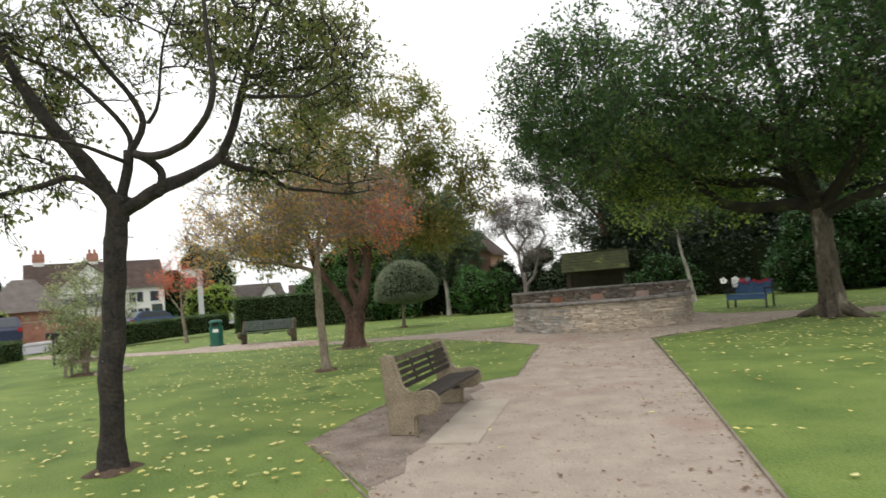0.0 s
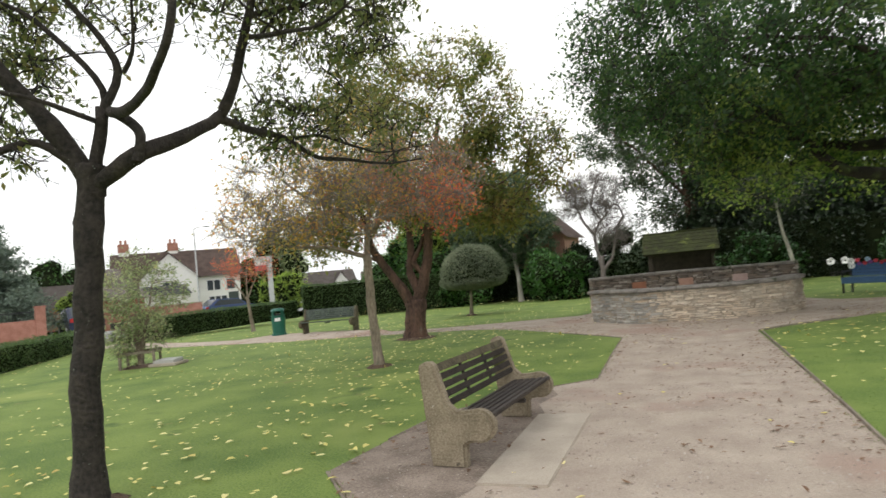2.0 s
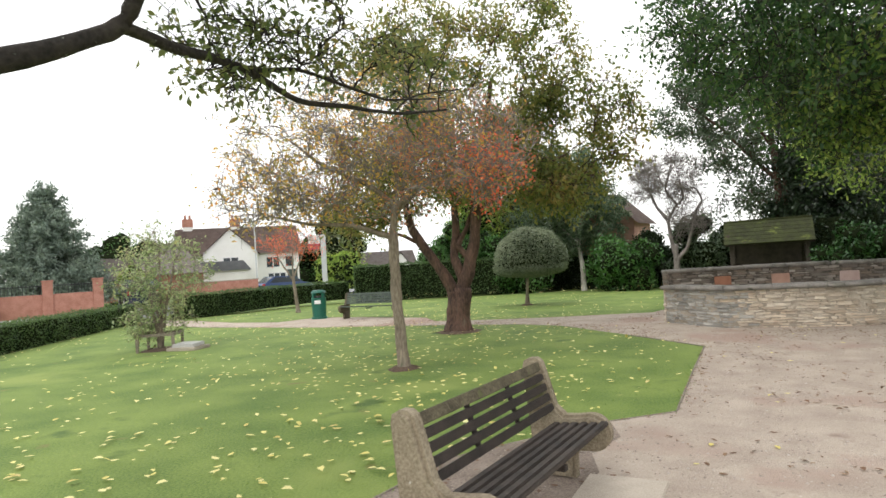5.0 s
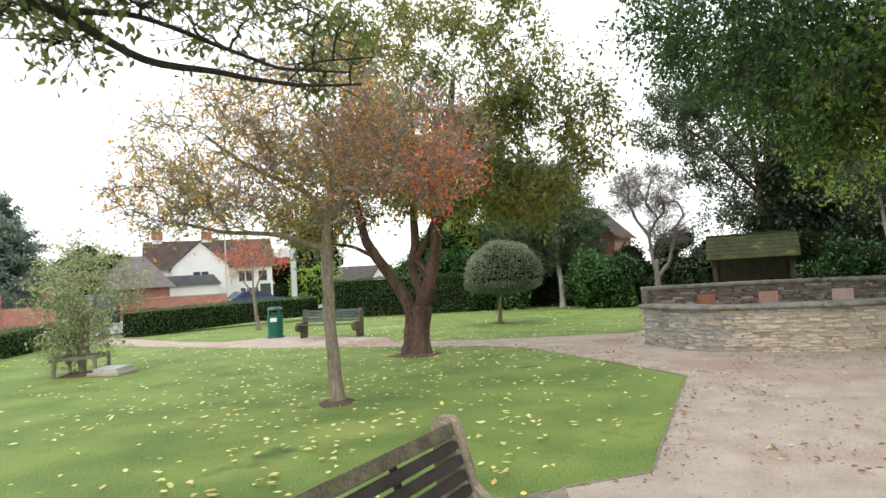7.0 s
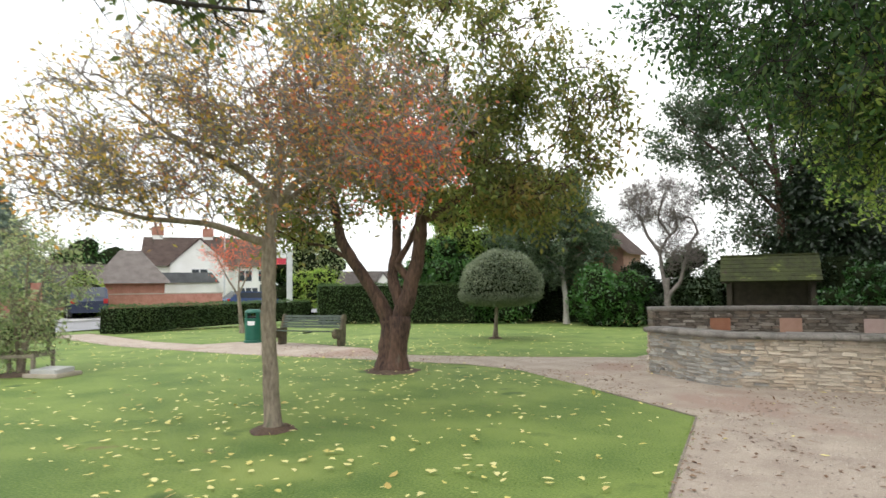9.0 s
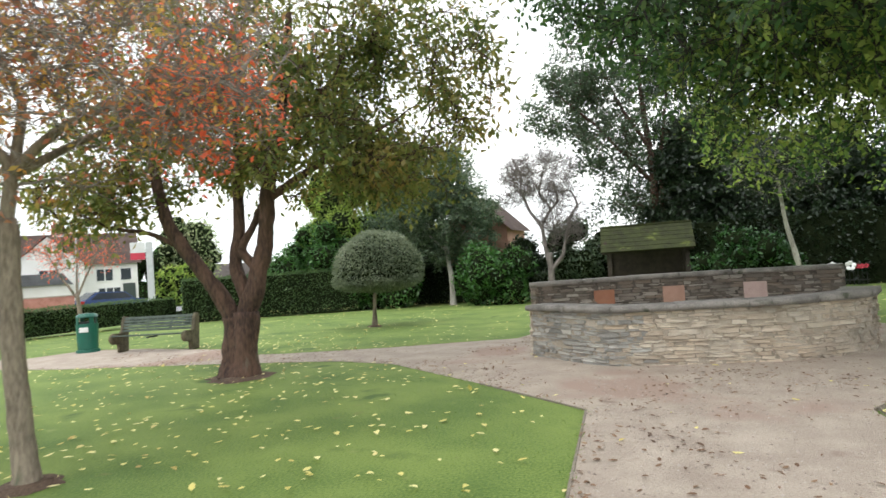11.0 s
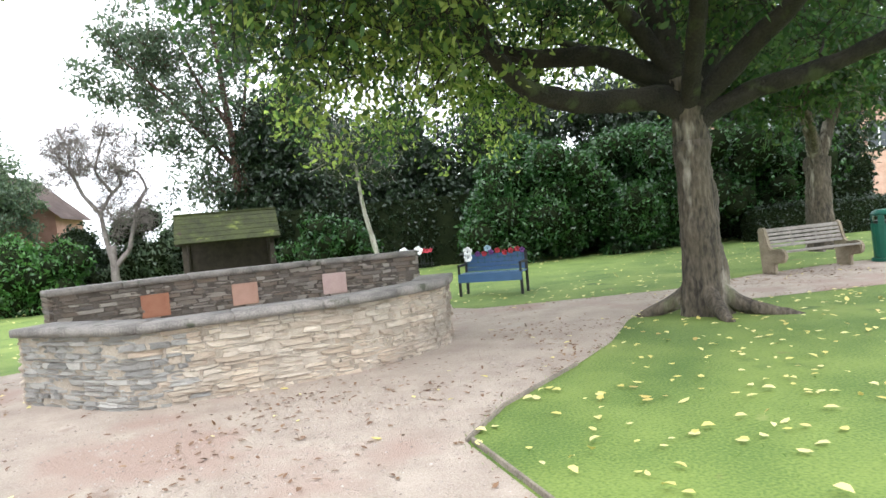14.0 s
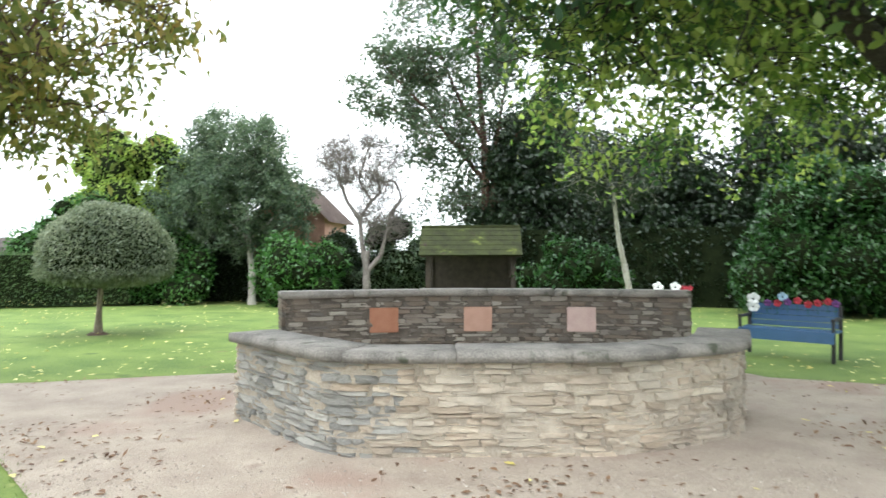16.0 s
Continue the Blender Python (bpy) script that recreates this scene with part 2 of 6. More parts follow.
# Lighter copy of the maple leaves: sky light from above painted into low lumps.
L_MAPLE_BACKLIT = foliage("backlit_maple_leaves", ((0.034, 0.07, 0.02), (0.075, 0.122, 0.032), (0.14, 0.185, 0.05), (0.24, 0.265, 0.095)), 0.45, 0.72, 3.1)
L_DARK = foliage("dark_evergreen_leaves", ((0.007, 0.016, 0.008), (0.016, 0.032, 0.013), (0.036, 0.058, 0.026)), 0.4, 0.2)
L_HOLLY = foliage("grey_green_holly_leaves", ((0.038, 0.07, 0.043), (0.092, 0.138, 0.083), (0.205, 0.255, 0.17)), 0.33, 0.38)
L_EVER = foliage("dark_grey_green_leaves", ((0.028, 0.052, 0.031), (0.068, 0.104, 0.062), (0.155, 0.195, 0.13)), 0.4, 0.4)
L_LAUREL = foliage("laurel_leaves", ((0.023, 0.072, 0.018), (0.052, 0.14, 0.03), (0.105, 0.225, 0.055)), 0.3, 0.27)
# Darkened copy of the laurel leaves: shade under the trees is in the colour.
L_LAUREL_SHADED = foliage("shaded_laurel_leaves", ((0.012, 0.042, 0.012), (0.028, 0.082, 0.02), (0.06, 0.135, 0.036)), 0.3, 0.2)
L_HEDGE = foliage("clipped_hedge_leaves", ((0.03, 0.066, 0.02), (0.065, 0.12, 0.034), (0.12, 0.175, 0.056)), 0.5, 0.2)
L_TOPIARY = foliage("grey_green_topiary_leaves", ((0.06, 0.085, 0.05), (0.15, 0.185, 0.12), (0.36, 0.39, 0.29)), 0.5, 0.25)
L_YELLOW = foliage("yellow_green_leaves", ((0.11, 0.19, 0.04), (0.21, 0.31, 0.06), (0.37, 0.43, 0.10)))
L_FALLEN = foliage("fallen_leaves", ((0.36, 0.20, 0.06), (0.64, 0.56, 0.17), (0.76, 0.70, 0.34), (0.52, 0.36, 0.11)), 0.7, 0.1)
L_BROWN = foliage("brown_litter", ((0.09, 0.05, 0.03), (0.18, 0.10, 0.055), (0.34, 0.22, 0.12)), 0.8, 0.0)
L_BLUE = foliage("blue_spruce_needles", ((0.09, 0.135, 0.105), (0.17, 0.225, 0.18), (0.30, 0.36, 0.29)), 0.6, 0.15)
L_SHRUB = foliage("pale_shrub_leaves", ((0.08, 0.13, 0.055), (0.18, 0.24, 0.11), (0.36, 0.41, 0.25), (0.36, 0.31, 0.13)), 0.45, 0.4)
L_GRASS = foliage("grass_blades", ((0.075, 0.142, 0.029), (0.14, 0.218, 0.049), (0.23, 0.305, 0.098)), 0.6, 0.3, 1.4)
M_TWIG = surface("grey_twigs", (0.12, 0.10, 0.09), (0.28, 0.245, 0.23), 6.0, 40.0, 0.9, 0.3)
M_TWIG_PALE = surface("pale_grey_twigs", (0.16, 0.135, 0.12), (0.36, 0.32, 0.29), 6.0, 40.0, 0.9, 0.3)
# Near-black filling of hedges and bushes: the shade between leaves as colour.
M_SHADE_CORE = surface("hedge_shade_core", (0.008, 0.012, 0.006), (0.02, 0.026, 0.012), 4.0, 20.0, 1.0, 0.5)

M_SHADE_CORE.node_tree.nodes["Principled BSDF"].inputs["Specular IOR Level"].default_value = 0.0

# ---- building helpers ----
def lie(x, y):
    """The ground's height: level by the path, falling gently away behind the lawn."""
    k = min(1.0, max(0.0, (3.0 - x) / 6.0))
    return -0.45 * k * min(1.0, max(0.0, (y - 20.5) / 22.0)) if y < 55 else -0.45 * k


def mesh_from(name, verts, faces, mat, parent=None, label="", smooth=False):
    me = bpy.data.meshes.new(name)
    me.from_pydata([tuple(v) for v in verts], [], faces)
    me.materials.append(mat)
    if smooth:
        me.shade_smooth()
    ob = new(name, me)
    if parent:
        ob.parent = parent
    return tagged(ob, label)


def part(name, bm, material, parent=None, label="", smooth=False):
    me = bpy.data.meshes.new(name)
    bm.normal_update()
    bm.to_mesh(me)
    bm.free()
    me.materials.append(material)
    if smooth:
        me.shade_smooth()
    ob = new(name, me)
    if parent:
        ob.parent = parent
    return tagged(ob, label)


def thing(name, m, label, category, group="", kind=""):
    ob = new(name)
    ob.empty_display_size = 0.2
    ob.matrix_world = m
    return tagged(ob, label, category, group, kind)


def box(bm, x0, x1, y0, y1, z0, z1, bevel=0.0, turn=None):
    made = bmesh.ops.create_cube(bm, size=1.0)["verts"]
    m = Matrix.Translation(((x0 + x1) / 2, (y0 + y1) / 2, (z0 + z1) / 2)) @ Matrix.Diagonal((x1 - x0, y1 - y0, z1 - z0, 1))
    bmesh.ops.transform(bm, matrix=(turn @ m) if turn else m, verts=made)
    if bevel:
        edges = list({e for v in made for e in v.link_edges})
        bmesh.ops.bevel(bm, geom=edges, offset=bevel, segments=2, affect="EDGES")
    return bm


def boxed(x0, x1, y0, y1, z0, z1, bevel=0.0, turn=None):
    return box(bmesh.new(), x0, x1, y0, y1, z0, z1, bevel, turn)


def prism(outline, y0, y1, bevel=0.0):
    """An outline in x and z, pulled from y0 to y1."""
    bm = bmesh.new()
    lower = [bm.verts.new((x, y0, z)) for x, z in outline]
    upper = [bm.verts.new((x, y1, z)) for x, z in outline]
    bm.faces.new(lower)
    bm.faces.new(upper[::-1])
    for i in range(len(outline)):
        j = (i + 1) % len(outline)
        bm.faces.new((lower[j], lower[i], upper[i], upper[j]))
    bmesh.ops.recalc_face_normals(bm, faces=bm.faces)
    if bevel:
        sharp = [e for e in bm.edges if abs(e.verts[0].co.y - e.verts[1].co.y) < 1e-6]
        bmesh.ops.bevel(bm, geom=sharp, offset=bevel, segments=2, affect="EDGES")
    return bm


def sheet(name, outline, z, mat, parent=None):
    """A level sheet with any outline, cut into triangles ear by ear."""
    pts = [Vector((x, y, z)) for x, y in outline]
    left = list(range(len(pts)))
    if sum(a.x * b.y - b.x * a.y for a, b in zip(pts, pts[1:] + pts[:1])) < 0:
        left.reverse()
    faces = []

    def turn(a, b, c):
        return (b.x - a.x) * (c.y - a.y) - (b.y - a.y) * (c.x - a.x)

    while len(left) > 3:
        for k in range(len(left)):
            i, j, m = left[k - 1], left[k], left[(k + 1) % len(left)]
            if turn(pts[i], pts[j], pts[m]) > 1e-9 and not any(turn(pts[i], pts[j], pts[q]) >= 0 and turn(pts[j], pts[m], pts[q]) >= 0 and turn(pts[m], pts[i], pts[q]) >= 0 for q in left if q not in (i, j, m)):
                faces.append((i, j, m))
                left.pop(k)
                break
        else:
            left.pop(0)
    return mesh_from(name, pts, faces + [tuple(left)], mat, parent)


def slab_of(outline, z0, z1):
    """A flat slab with the given outline and a step at its rim."""
    n = len(outline)
    verts = [(x, y, z) for z in (z0, z1) for x, y in outline]
    return verts, [tuple(range(n, 2 * n))] + [(i, (i + 1) % n, n + (i + 1) % n, n + i) for i in range(n)]


def tubes(limbs, sides=6):
    """Tapered tubes: limbs is a list of (points, radii)."""
    verts, faces = [], []
    for pts, rad in limbs:
        pts = np.asarray(pts, float)
        ref = Vector((0.31, 0.47, 0.83))
        k = 20 if max(rad) > 0.16 else sides if max(rad) > 0.02 else 4
        first = len(verts)
        for i, p in enumerate(pts):
            tan = Vector(pts[min(i + 1, len(pts) - 1)] - pts[max(i - 1, 0)])
            a = tan.cross(ref)
            a = a.normalized() if a.length > 1e-6 else Vector((1, 0, 0))
            b = tan.cross(a).normalized()
            for j in range(k):
                q = 2 * math.pi * j / k
                out, r = a * math.cos(q) + b * math.sin(q), rad[i]
                if r > 0.05:
                    at = Vector(p) + out * r
                    r *= 1 + 0.12 * noise.noise(Vector((at.x * 5, at.y * 5, at.z * 2.2))) + 0.11 * noise.noise(at * 12) + 0.06 * noise.noise(at * 27)
                verts.append(Vector(p) + out * r)
            if i:
                s = first + (i - 1) * k
                for j in range(k):
                    faces.append((s + j, s + (j + 1) % k, s + k + (j + 1) % k, s + k + j))
        faces.append(tuple(first + (len(pts) - 1) * k + j for j in range(k)))
    return verts, faces


def leaf_mesh(name, at, size, mat, parent=None, rng=None, flat=0.0, hang=0.3, slim=0.45, label="", oval=False):
    """Folded leaves at the given places: flat 1 lays them level, hang lets them droop."""
    at = np.asarray(at, float)
    n = len(at)
    along = rng.normal(size=(n, 3))
    along[:, 2] = along[:, 2] * (1 - flat) - hang
    along /= np.linalg.norm(along, axis=1)[:, None]
    up = rng.normal(size=(n, 3)) * (1 - 0.95 * flat) + np.array((0, 0, 0.6 + 4 * flat))
    side = np.cross(along, up)
    side /= np.linalg.norm(side, axis=1)[:, None] + 1e-9
    over = np.cross(side, along)
    s = (size * rng.uniform(0.6, 1.3, n))[:, None]
    mid = at + along * s * 0.5
    half = side * s * slim * 0.5
    if oval:
        curl = over * s * rng.uniform(-0.10, 0.22, n)[:, None]
        rim = [at, at + along * s * 0.28 + half * 0.9 + curl, at + along * s * 0.68 + half * 0.8 + curl, at + along * s, at + along * s * 0.66 - half * 0.85 + curl * 0.6, at + along * s * 0.26 - half * 0.8 + curl * 0.6]
    else:
        rim = [at, mid + half + over * s * 0.12, at + along * s, mid - half + over * s * 0.12]
    k = len(rim)
    v = np.stack(rim, axis=1)
    me = bpy.data.meshes.new(name)
    me.vertices.add(k * n)
    me.vertices.foreach_set("co", v.ravel())
    me.loops.add(k * n)
    me.loops.foreach_set("vertex_index", np.arange(k * n, dtype=np.int32))
    me.polygons.add(n)
    me.polygons.foreach_set("loop_start", np.arange(0, k * n, k, dtype=np.int32))
    me.update(calc_edges=True)
    me.materials.append(mat)
    ob = new(name, me)
    if parent:
        ob.parent = parent
    return tagged(ob, label)


def bend(a, b, rng, wig, n=6, sag=0.0):
    a, b = np.asarray(a, float), np.asarray(b, float)
    d = np.linalg.norm(b - a)
    t = np.linspace(0, 1, n)[:, None]
    p = a + (b - a) * t
    k = rng.normal(size=3) * wig * d
    p += np.sin(math.pi * t) * k
    p[:, 2] += (np.sin(math.pi * t) * sag * d)[:, 0]
    p[1:-1] += rng.normal(size=(n - 2, 3)) * wig * 0.25 * d
    return p


def grow_tree(name, base, limbs, blobs, label, bark, leaves, seed, tips=160, twigs=5, per=30, size=0.1, reach=0.5, twig_r=0.012, hang=0.3, category="tree", spread=0.16, gaps=0.0, min_r=0.02, flare=1.35, twig_bark=None, limb_bark=None, oval=False):
    """A tree from its main limbs, (points, first radius, last radius), and the lumps of its crown, (centre, radii, share)."""
    rng = np.random.default_rng(seed)
    base = np.asarray(base, float)
    root = thing(name, Matrix.Translation((base[0], base[1], lie(base[0], base[1]))), label, category)
    wood, nodes, node_r = [], [], []
    for pts, r0, r1 in limbs:
        pts = np.asarray(pts, float)
        fine = [pts[0]]
        for a, b in zip(pts[:-1], pts[1:]):
            k = max(2, int(np.linalg.norm(b - a) / 0.09))
            fine += [a + (b - a) * i / k + rng.normal(size=3) * min(0.25 * r0, 0.010) for i in range(1, k + 1)]
        fine = np.array(fine)
        for _ in range(2):
            fine[1:-1] = (fine[:-2] + 2 * fine[1:-1] + fine[2:]) / 4
        rad = np.linspace(r0, r1, len(fine)) * (1 + 0.05 * np.sin(np.arange(len(fine)) * 0.7 + rng.uniform(0, 6)) * np.sin(np.arange(len(fine)) * 0.23))
        if pts[0][2] < 0.1:
            rad *= 1 + (flare - 1) * np.exp(-fine[:, 2] / 0.16)
        wood.append((fine - base, rad))
        nodes += list(fine[fine[:, 2] > 1.2])
        node_r += list(rad[fine[:, 2] > 1.2])
    low = [k for k, (pts, r0, r1) in enumerate(limbs) if pts[0][2] < 0.4 or r0 > 0.2]
    mesh_from("trunk", *tubes([wood[k] for k in low], 12), bark, root, smooth=True)
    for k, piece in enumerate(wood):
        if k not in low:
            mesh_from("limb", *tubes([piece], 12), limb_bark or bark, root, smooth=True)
    nodes, node_r = np.array(nodes), np.array(node_r)
    share = np.array([b[2] for b in blobs], float)
    pick = rng.choice(len(blobs), tips, p=share / share.sum())
    target = []
    for i in pick:
        c, r = blobs[i][:2]
        d = rng.normal(size=3)
        d /= np.linalg.norm(d)
        target.append(np.asarray(c) + d * np.asarray(r) * rng.uniform(0.25, 1.0) ** 0.5)
    target = np.array(target)
    order = np.argsort([np.min(np.linalg.norm(nodes - p, axis=1)) for p in target])
    boughs, leaf_at = [], {}
    for i in order:
        p = target[i]
        dist = np.linalg.norm(nodes - p, axis=1)
        dist = dist + 1.2 * np.maximum(0, nodes[:, 2] - p[2])
        j = int(np.argmin(dist))
        r0 = max(min_r * 0.6, min(node_r[j] * 0.55, min_r * (0.6 + 0.8 * np.linalg.norm(nodes[j] - p))))
        line = bend(nodes[j], p, rng, 0.09, 7, 0.07)
        rad = np.linspace(r0, twig_r * 0.6, 7)
        boughs.append((line - base, rad))
        nodes, node_r = np.vstack([nodes, line[2:]]), np.concatenate([node_r, rad[2:]])
        for _ in range(twigs):
            s = line[rng.integers(3, 7)]
            d = rng.normal(size=3) + (p - nodes[j]) / (np.linalg.norm(p - nodes[j]) + 0.01) * 0.8
            d /= np.linalg.norm(d)
            e = s + d * reach * rng.uniform(0.5, 1.2)
            tw = bend(s, e, rng, 0.12, 4)
            boughs.append((tw - base, np.linspace(twig_r * 0.6, twig_r * 0.25, 4)))
            k = rng.poisson(per / twigs)
            if k and rng.random() > gaps:
                along = rng.uniform(0.2, 1.05, k)[:, None]
                kind_of = blobs[pick[i]][3] if len(blobs[pick[i]]) > 3 and rng.random() < 0.75 else leaves
                leaf_at.setdefault(kind_of.name, [kind_of]).append(s + (e - s) * along + rng.normal(size=(k, 3)) * spread * reach)
    tagged(mesh_from("twig_growth", *tubes(boughs, 5), twig_bark or bark, root, smooth=True), kind="stuff")
    for kind_of, *spots in leaf_at.values():
        leaf_mesh("crown", np.vstack(spots) - base, size, kind_of, root, rng, 0.0, hang, 0.5 if oval else 0.45, "", oval)
    return root


def bush(name, centre, radii, label, leaves, seed, n=6000, size=0.1, category="bush", floor=0.0, lumps=48, stem=None, hang=0.15, rough_edge=0.13, clipped=False):
    """A leafy mass: clumps of leaves over near-black lumps that stand in for inner shade, with an uneven outline;
    clipped gives one smooth dome with a flat underside.
    """
    rng = np.random.default_rng(seed)
    c, r = np.asarray(centre, float), np.asarray(radii, float)
    off = np.array((c[0], c[1], lie(c[0], c[1])))
    c = c + np.array((0, 0, off[2]))
    floor = floor + off[2]
    root = thing(name, Matrix.Translation(off), label, category)
    bm = bmesh.new()
    q = rng.normal(size=(n, 3))
    q /= np.linalg.norm(q, axis=1)[:, None]
    if clipped:
        low = q[:, 2] < 0
        q[low, 2] = -np.abs(q[low, 2]) ** 0.5 * 0.42
        out = np.array([0.97 + 0.05 * noise.noise(Vector(v) * 2.2) for v in q])
        p = c + q * r * (out * rng.uniform(0.93, 1.03, n))[:, None]
        bmesh.ops.create_icosphere(bm, subdivisions=3, radius=0.9)
        for v in bm.verts:
            z = v.co.z if v.co.z > 0 else -0.36 * abs(v.co.z) ** 0.5
            v.co = Vector((v.co.x * r[0], v.co.y * r[1], z * r[2])) + Vector(c - off)
    else:
        d = rng.normal(size=(lumps, 3))
        d /= np.linalg.norm(d, axis=1)[:, None]
        mid = c + d * r * (rng.uniform(0.15, 0.76, lumps) ** 0.6)[:, None]
        lr = rng.uniform(0.22, 0.44, lumps)
        big = np.maximum(r.min(), 0.55 * r)
        which = rng.choice(lumps, n, p=lr ** 2 / np.sum(lr ** 2))
        depth = rng.uniform(0.72, 1.12, n) + np.abs(rng.normal(size=n)) * rough_edge
        p = mid[which] + q * big * (lr[which] * depth)[:, None]
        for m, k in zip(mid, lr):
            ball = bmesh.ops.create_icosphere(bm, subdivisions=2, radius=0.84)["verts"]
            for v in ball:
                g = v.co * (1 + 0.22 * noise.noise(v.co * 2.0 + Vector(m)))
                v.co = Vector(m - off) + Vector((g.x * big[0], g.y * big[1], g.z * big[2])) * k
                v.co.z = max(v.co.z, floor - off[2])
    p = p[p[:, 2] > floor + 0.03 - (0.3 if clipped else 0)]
    part("shade_core", bm, M_SHADE_CORE, root, smooth=True)
    if stem:
        mesh_from("trunk", *tubes([(np.array(stem[0], float) - np.array((off[0], off[1], 0)), np.array(stem[1]))], 9), stem[2], root, smooth=True)
    leaf_mesh("foliage", p - off, size, leaves, root, rng, 0.0, hang)
    return root


def hedge(name, line, width, height, label, leaves, seed, density=420, size=0.07, wob=0.05):
    """A clipped hedge along a line of points: a near-black core, its colour standing in for inner shade, under leaves
    on its sides and top.
    """
    rng = np.random.default_rng(seed)
    line = np.asarray(line, float)
    base = np.array((line[0][0], line[0][1], 0.0))
    root = thing(name, Matrix.Translation((base[0], base[1], lie(base[0], base[1]))), label, "hedge")
    at, verts, faces = [], [], []
    h = np.broadcast_to(np.asarray(height, float), (len(line),))
    for (a, b), (h0, h1) in zip(zip(line[:-1], line[1:]), zip(h[:-1], h[1:])):
        d = b - a
        length = np.linalg.norm(d)
        d /= length
        nrm = np.array((-d[1], d[0]))
        n = int(density * length * (2 * h0 + width))
        t = rng.uniform(0, 1, n)
        hh = h0 + (h1 - h0) * t
        s = rng.uniform(0, 1, n) * (2 * hh + width)
        off = np.where(s < hh, -width / 2, np.where(s < hh + width, s - hh - width / 2, width / 2))
        z = np.where(s < hh, s, np.where(s < hh + width, hh, 2 * hh + width - s))
        bulge = wob * np.sin(t * length * 2.1 + seed) + wob * 0.7 * np.sin(t * length * 5.3 + 2 * seed)
        off = off * (1 + bulge / max(width, 0.3)) + rng.normal(size=n) * 0.03
        z = z + np.where(z > hh * 0.95, bulge * 0.6, 0) + rng.normal(size=n) * 0.03
        xy = a[None] + d[None] * (t * length)[:, None] + nrm[None] * off[:, None]
        at.append(np.column_stack([xy, np.maximum(z, 0.02)]))
        k = len(verts)
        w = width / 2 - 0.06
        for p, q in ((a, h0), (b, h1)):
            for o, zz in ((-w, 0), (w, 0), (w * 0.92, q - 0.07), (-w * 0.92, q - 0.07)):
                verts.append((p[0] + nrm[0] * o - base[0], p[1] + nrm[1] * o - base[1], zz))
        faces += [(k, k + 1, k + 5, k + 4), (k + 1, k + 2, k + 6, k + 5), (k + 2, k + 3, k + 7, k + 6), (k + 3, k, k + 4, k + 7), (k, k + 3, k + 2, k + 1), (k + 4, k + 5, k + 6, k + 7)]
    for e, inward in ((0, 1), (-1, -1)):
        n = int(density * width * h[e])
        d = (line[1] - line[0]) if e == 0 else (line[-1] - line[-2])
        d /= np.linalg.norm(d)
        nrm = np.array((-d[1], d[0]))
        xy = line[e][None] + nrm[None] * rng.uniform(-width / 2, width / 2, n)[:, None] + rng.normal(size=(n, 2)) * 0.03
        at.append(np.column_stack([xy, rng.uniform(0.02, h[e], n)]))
    mesh_from("shade_core", verts, faces, M_SHADE_CORE, root)
    leaf_mesh("foliage", np.vstack(at) - base, size, leaves, root, rng, 0.0, 0.1, 0.55)
    return root


def setting(ob, label=""):
    return tagged(ob, label, kind="structure")


# ---- ground, paths and edges ----
bm = bmesh.new()
bmesh.ops.create_grid(bm, x_segments=90, y_segments=90, size=1.0)
for v in bm.verts:
    q = Vector((v.co.x * abs(v.co.x) ** 1.5 * 600, v.co.y * abs(v.co.y) ** 1.5 * 600 + 15, 0))
    q.z = lie(q.x, q.y)
    v.co = q
setting(part("ground", bm, M_GRASS), "mown green lawn strewn with yellow leaves")

PATH = [(0.93, -8.0), (0.95, 4.0), (0.93, 9.0), (0.86, 13.2), (0.85, 14.0), (1.39, 14.57), (2.5, 15.33), (3.3, 15.95), (4.2, 16.9), (4.7, 17.3), (6.0, 17.05), (8.5, 16.4), (14.0, 15.3), (24.0, 13.0),
        (24.6, 14.8), (14.0, 17.4), (10.6, 18.9), (8.4, 19.0), (6.4, 18.75), (4.6, 19.3), (3.3, 19.75), (2.7, 20.9), (-3.0, 20.6), (-3.2, 19.9), (-4.2, 19.6), (-5.5, 19.15), (-7.6, 18.72), (-8.8, 18.72), (-9.6, 19.7), (-12.4, 20.4),
        (-14.3, 20.5), (-14.8, 19.1), (-17.0, 19.3), (-22.6, 21.1), (-22.9, 19.7), (-17.0, 17.9), (-11.8, 17.42), (-8.0, 17.6), (-5.9, 17.55), (-4.7, 17.1), (-2.9, 15.42), (-2.55, 15.05), (-1.53, 14.04), (-1.5, 11.5), (-1.45, 9.76), (-1.97, 9.27), (-2.62, 8.4), (-2.92, 7.9),
        (-3.02, 7.0), (-3.14, 5.95), (-2.85, 5.65), (-1.88, 4.49), (-1.62, 3.9), (-1.62, -8.0)]
setting(sheet("path", PATH, 0.006, M_PATH), "trodden pinkish gravel path with scattered leaves")
ROAD = [(-24.6, -40), (-24.6, 20), (-27.2, 40), (-31, 60), (-38, 90), (-46, 90), (-38, 60), (-33.5, 40), (-30.5, 20), (-30.5, -40)]
PAVEMENT = [(-30.6, -40), (-30.6, 20), (-33.6, 40), (-35.6, 40), (-34.4, 21.5), (-38.0, 14.0), (-38.0, -40)]
setting(mesh_from("pavement", *slab_of(PAVEMENT, 0.0, 0.11), M_KERB), "pale grey pavement with a kerb beyond the road")
setting(sheet("road", ROAD, 0.008, M_ROAD), "grey asphalt road beyond the low hedge")


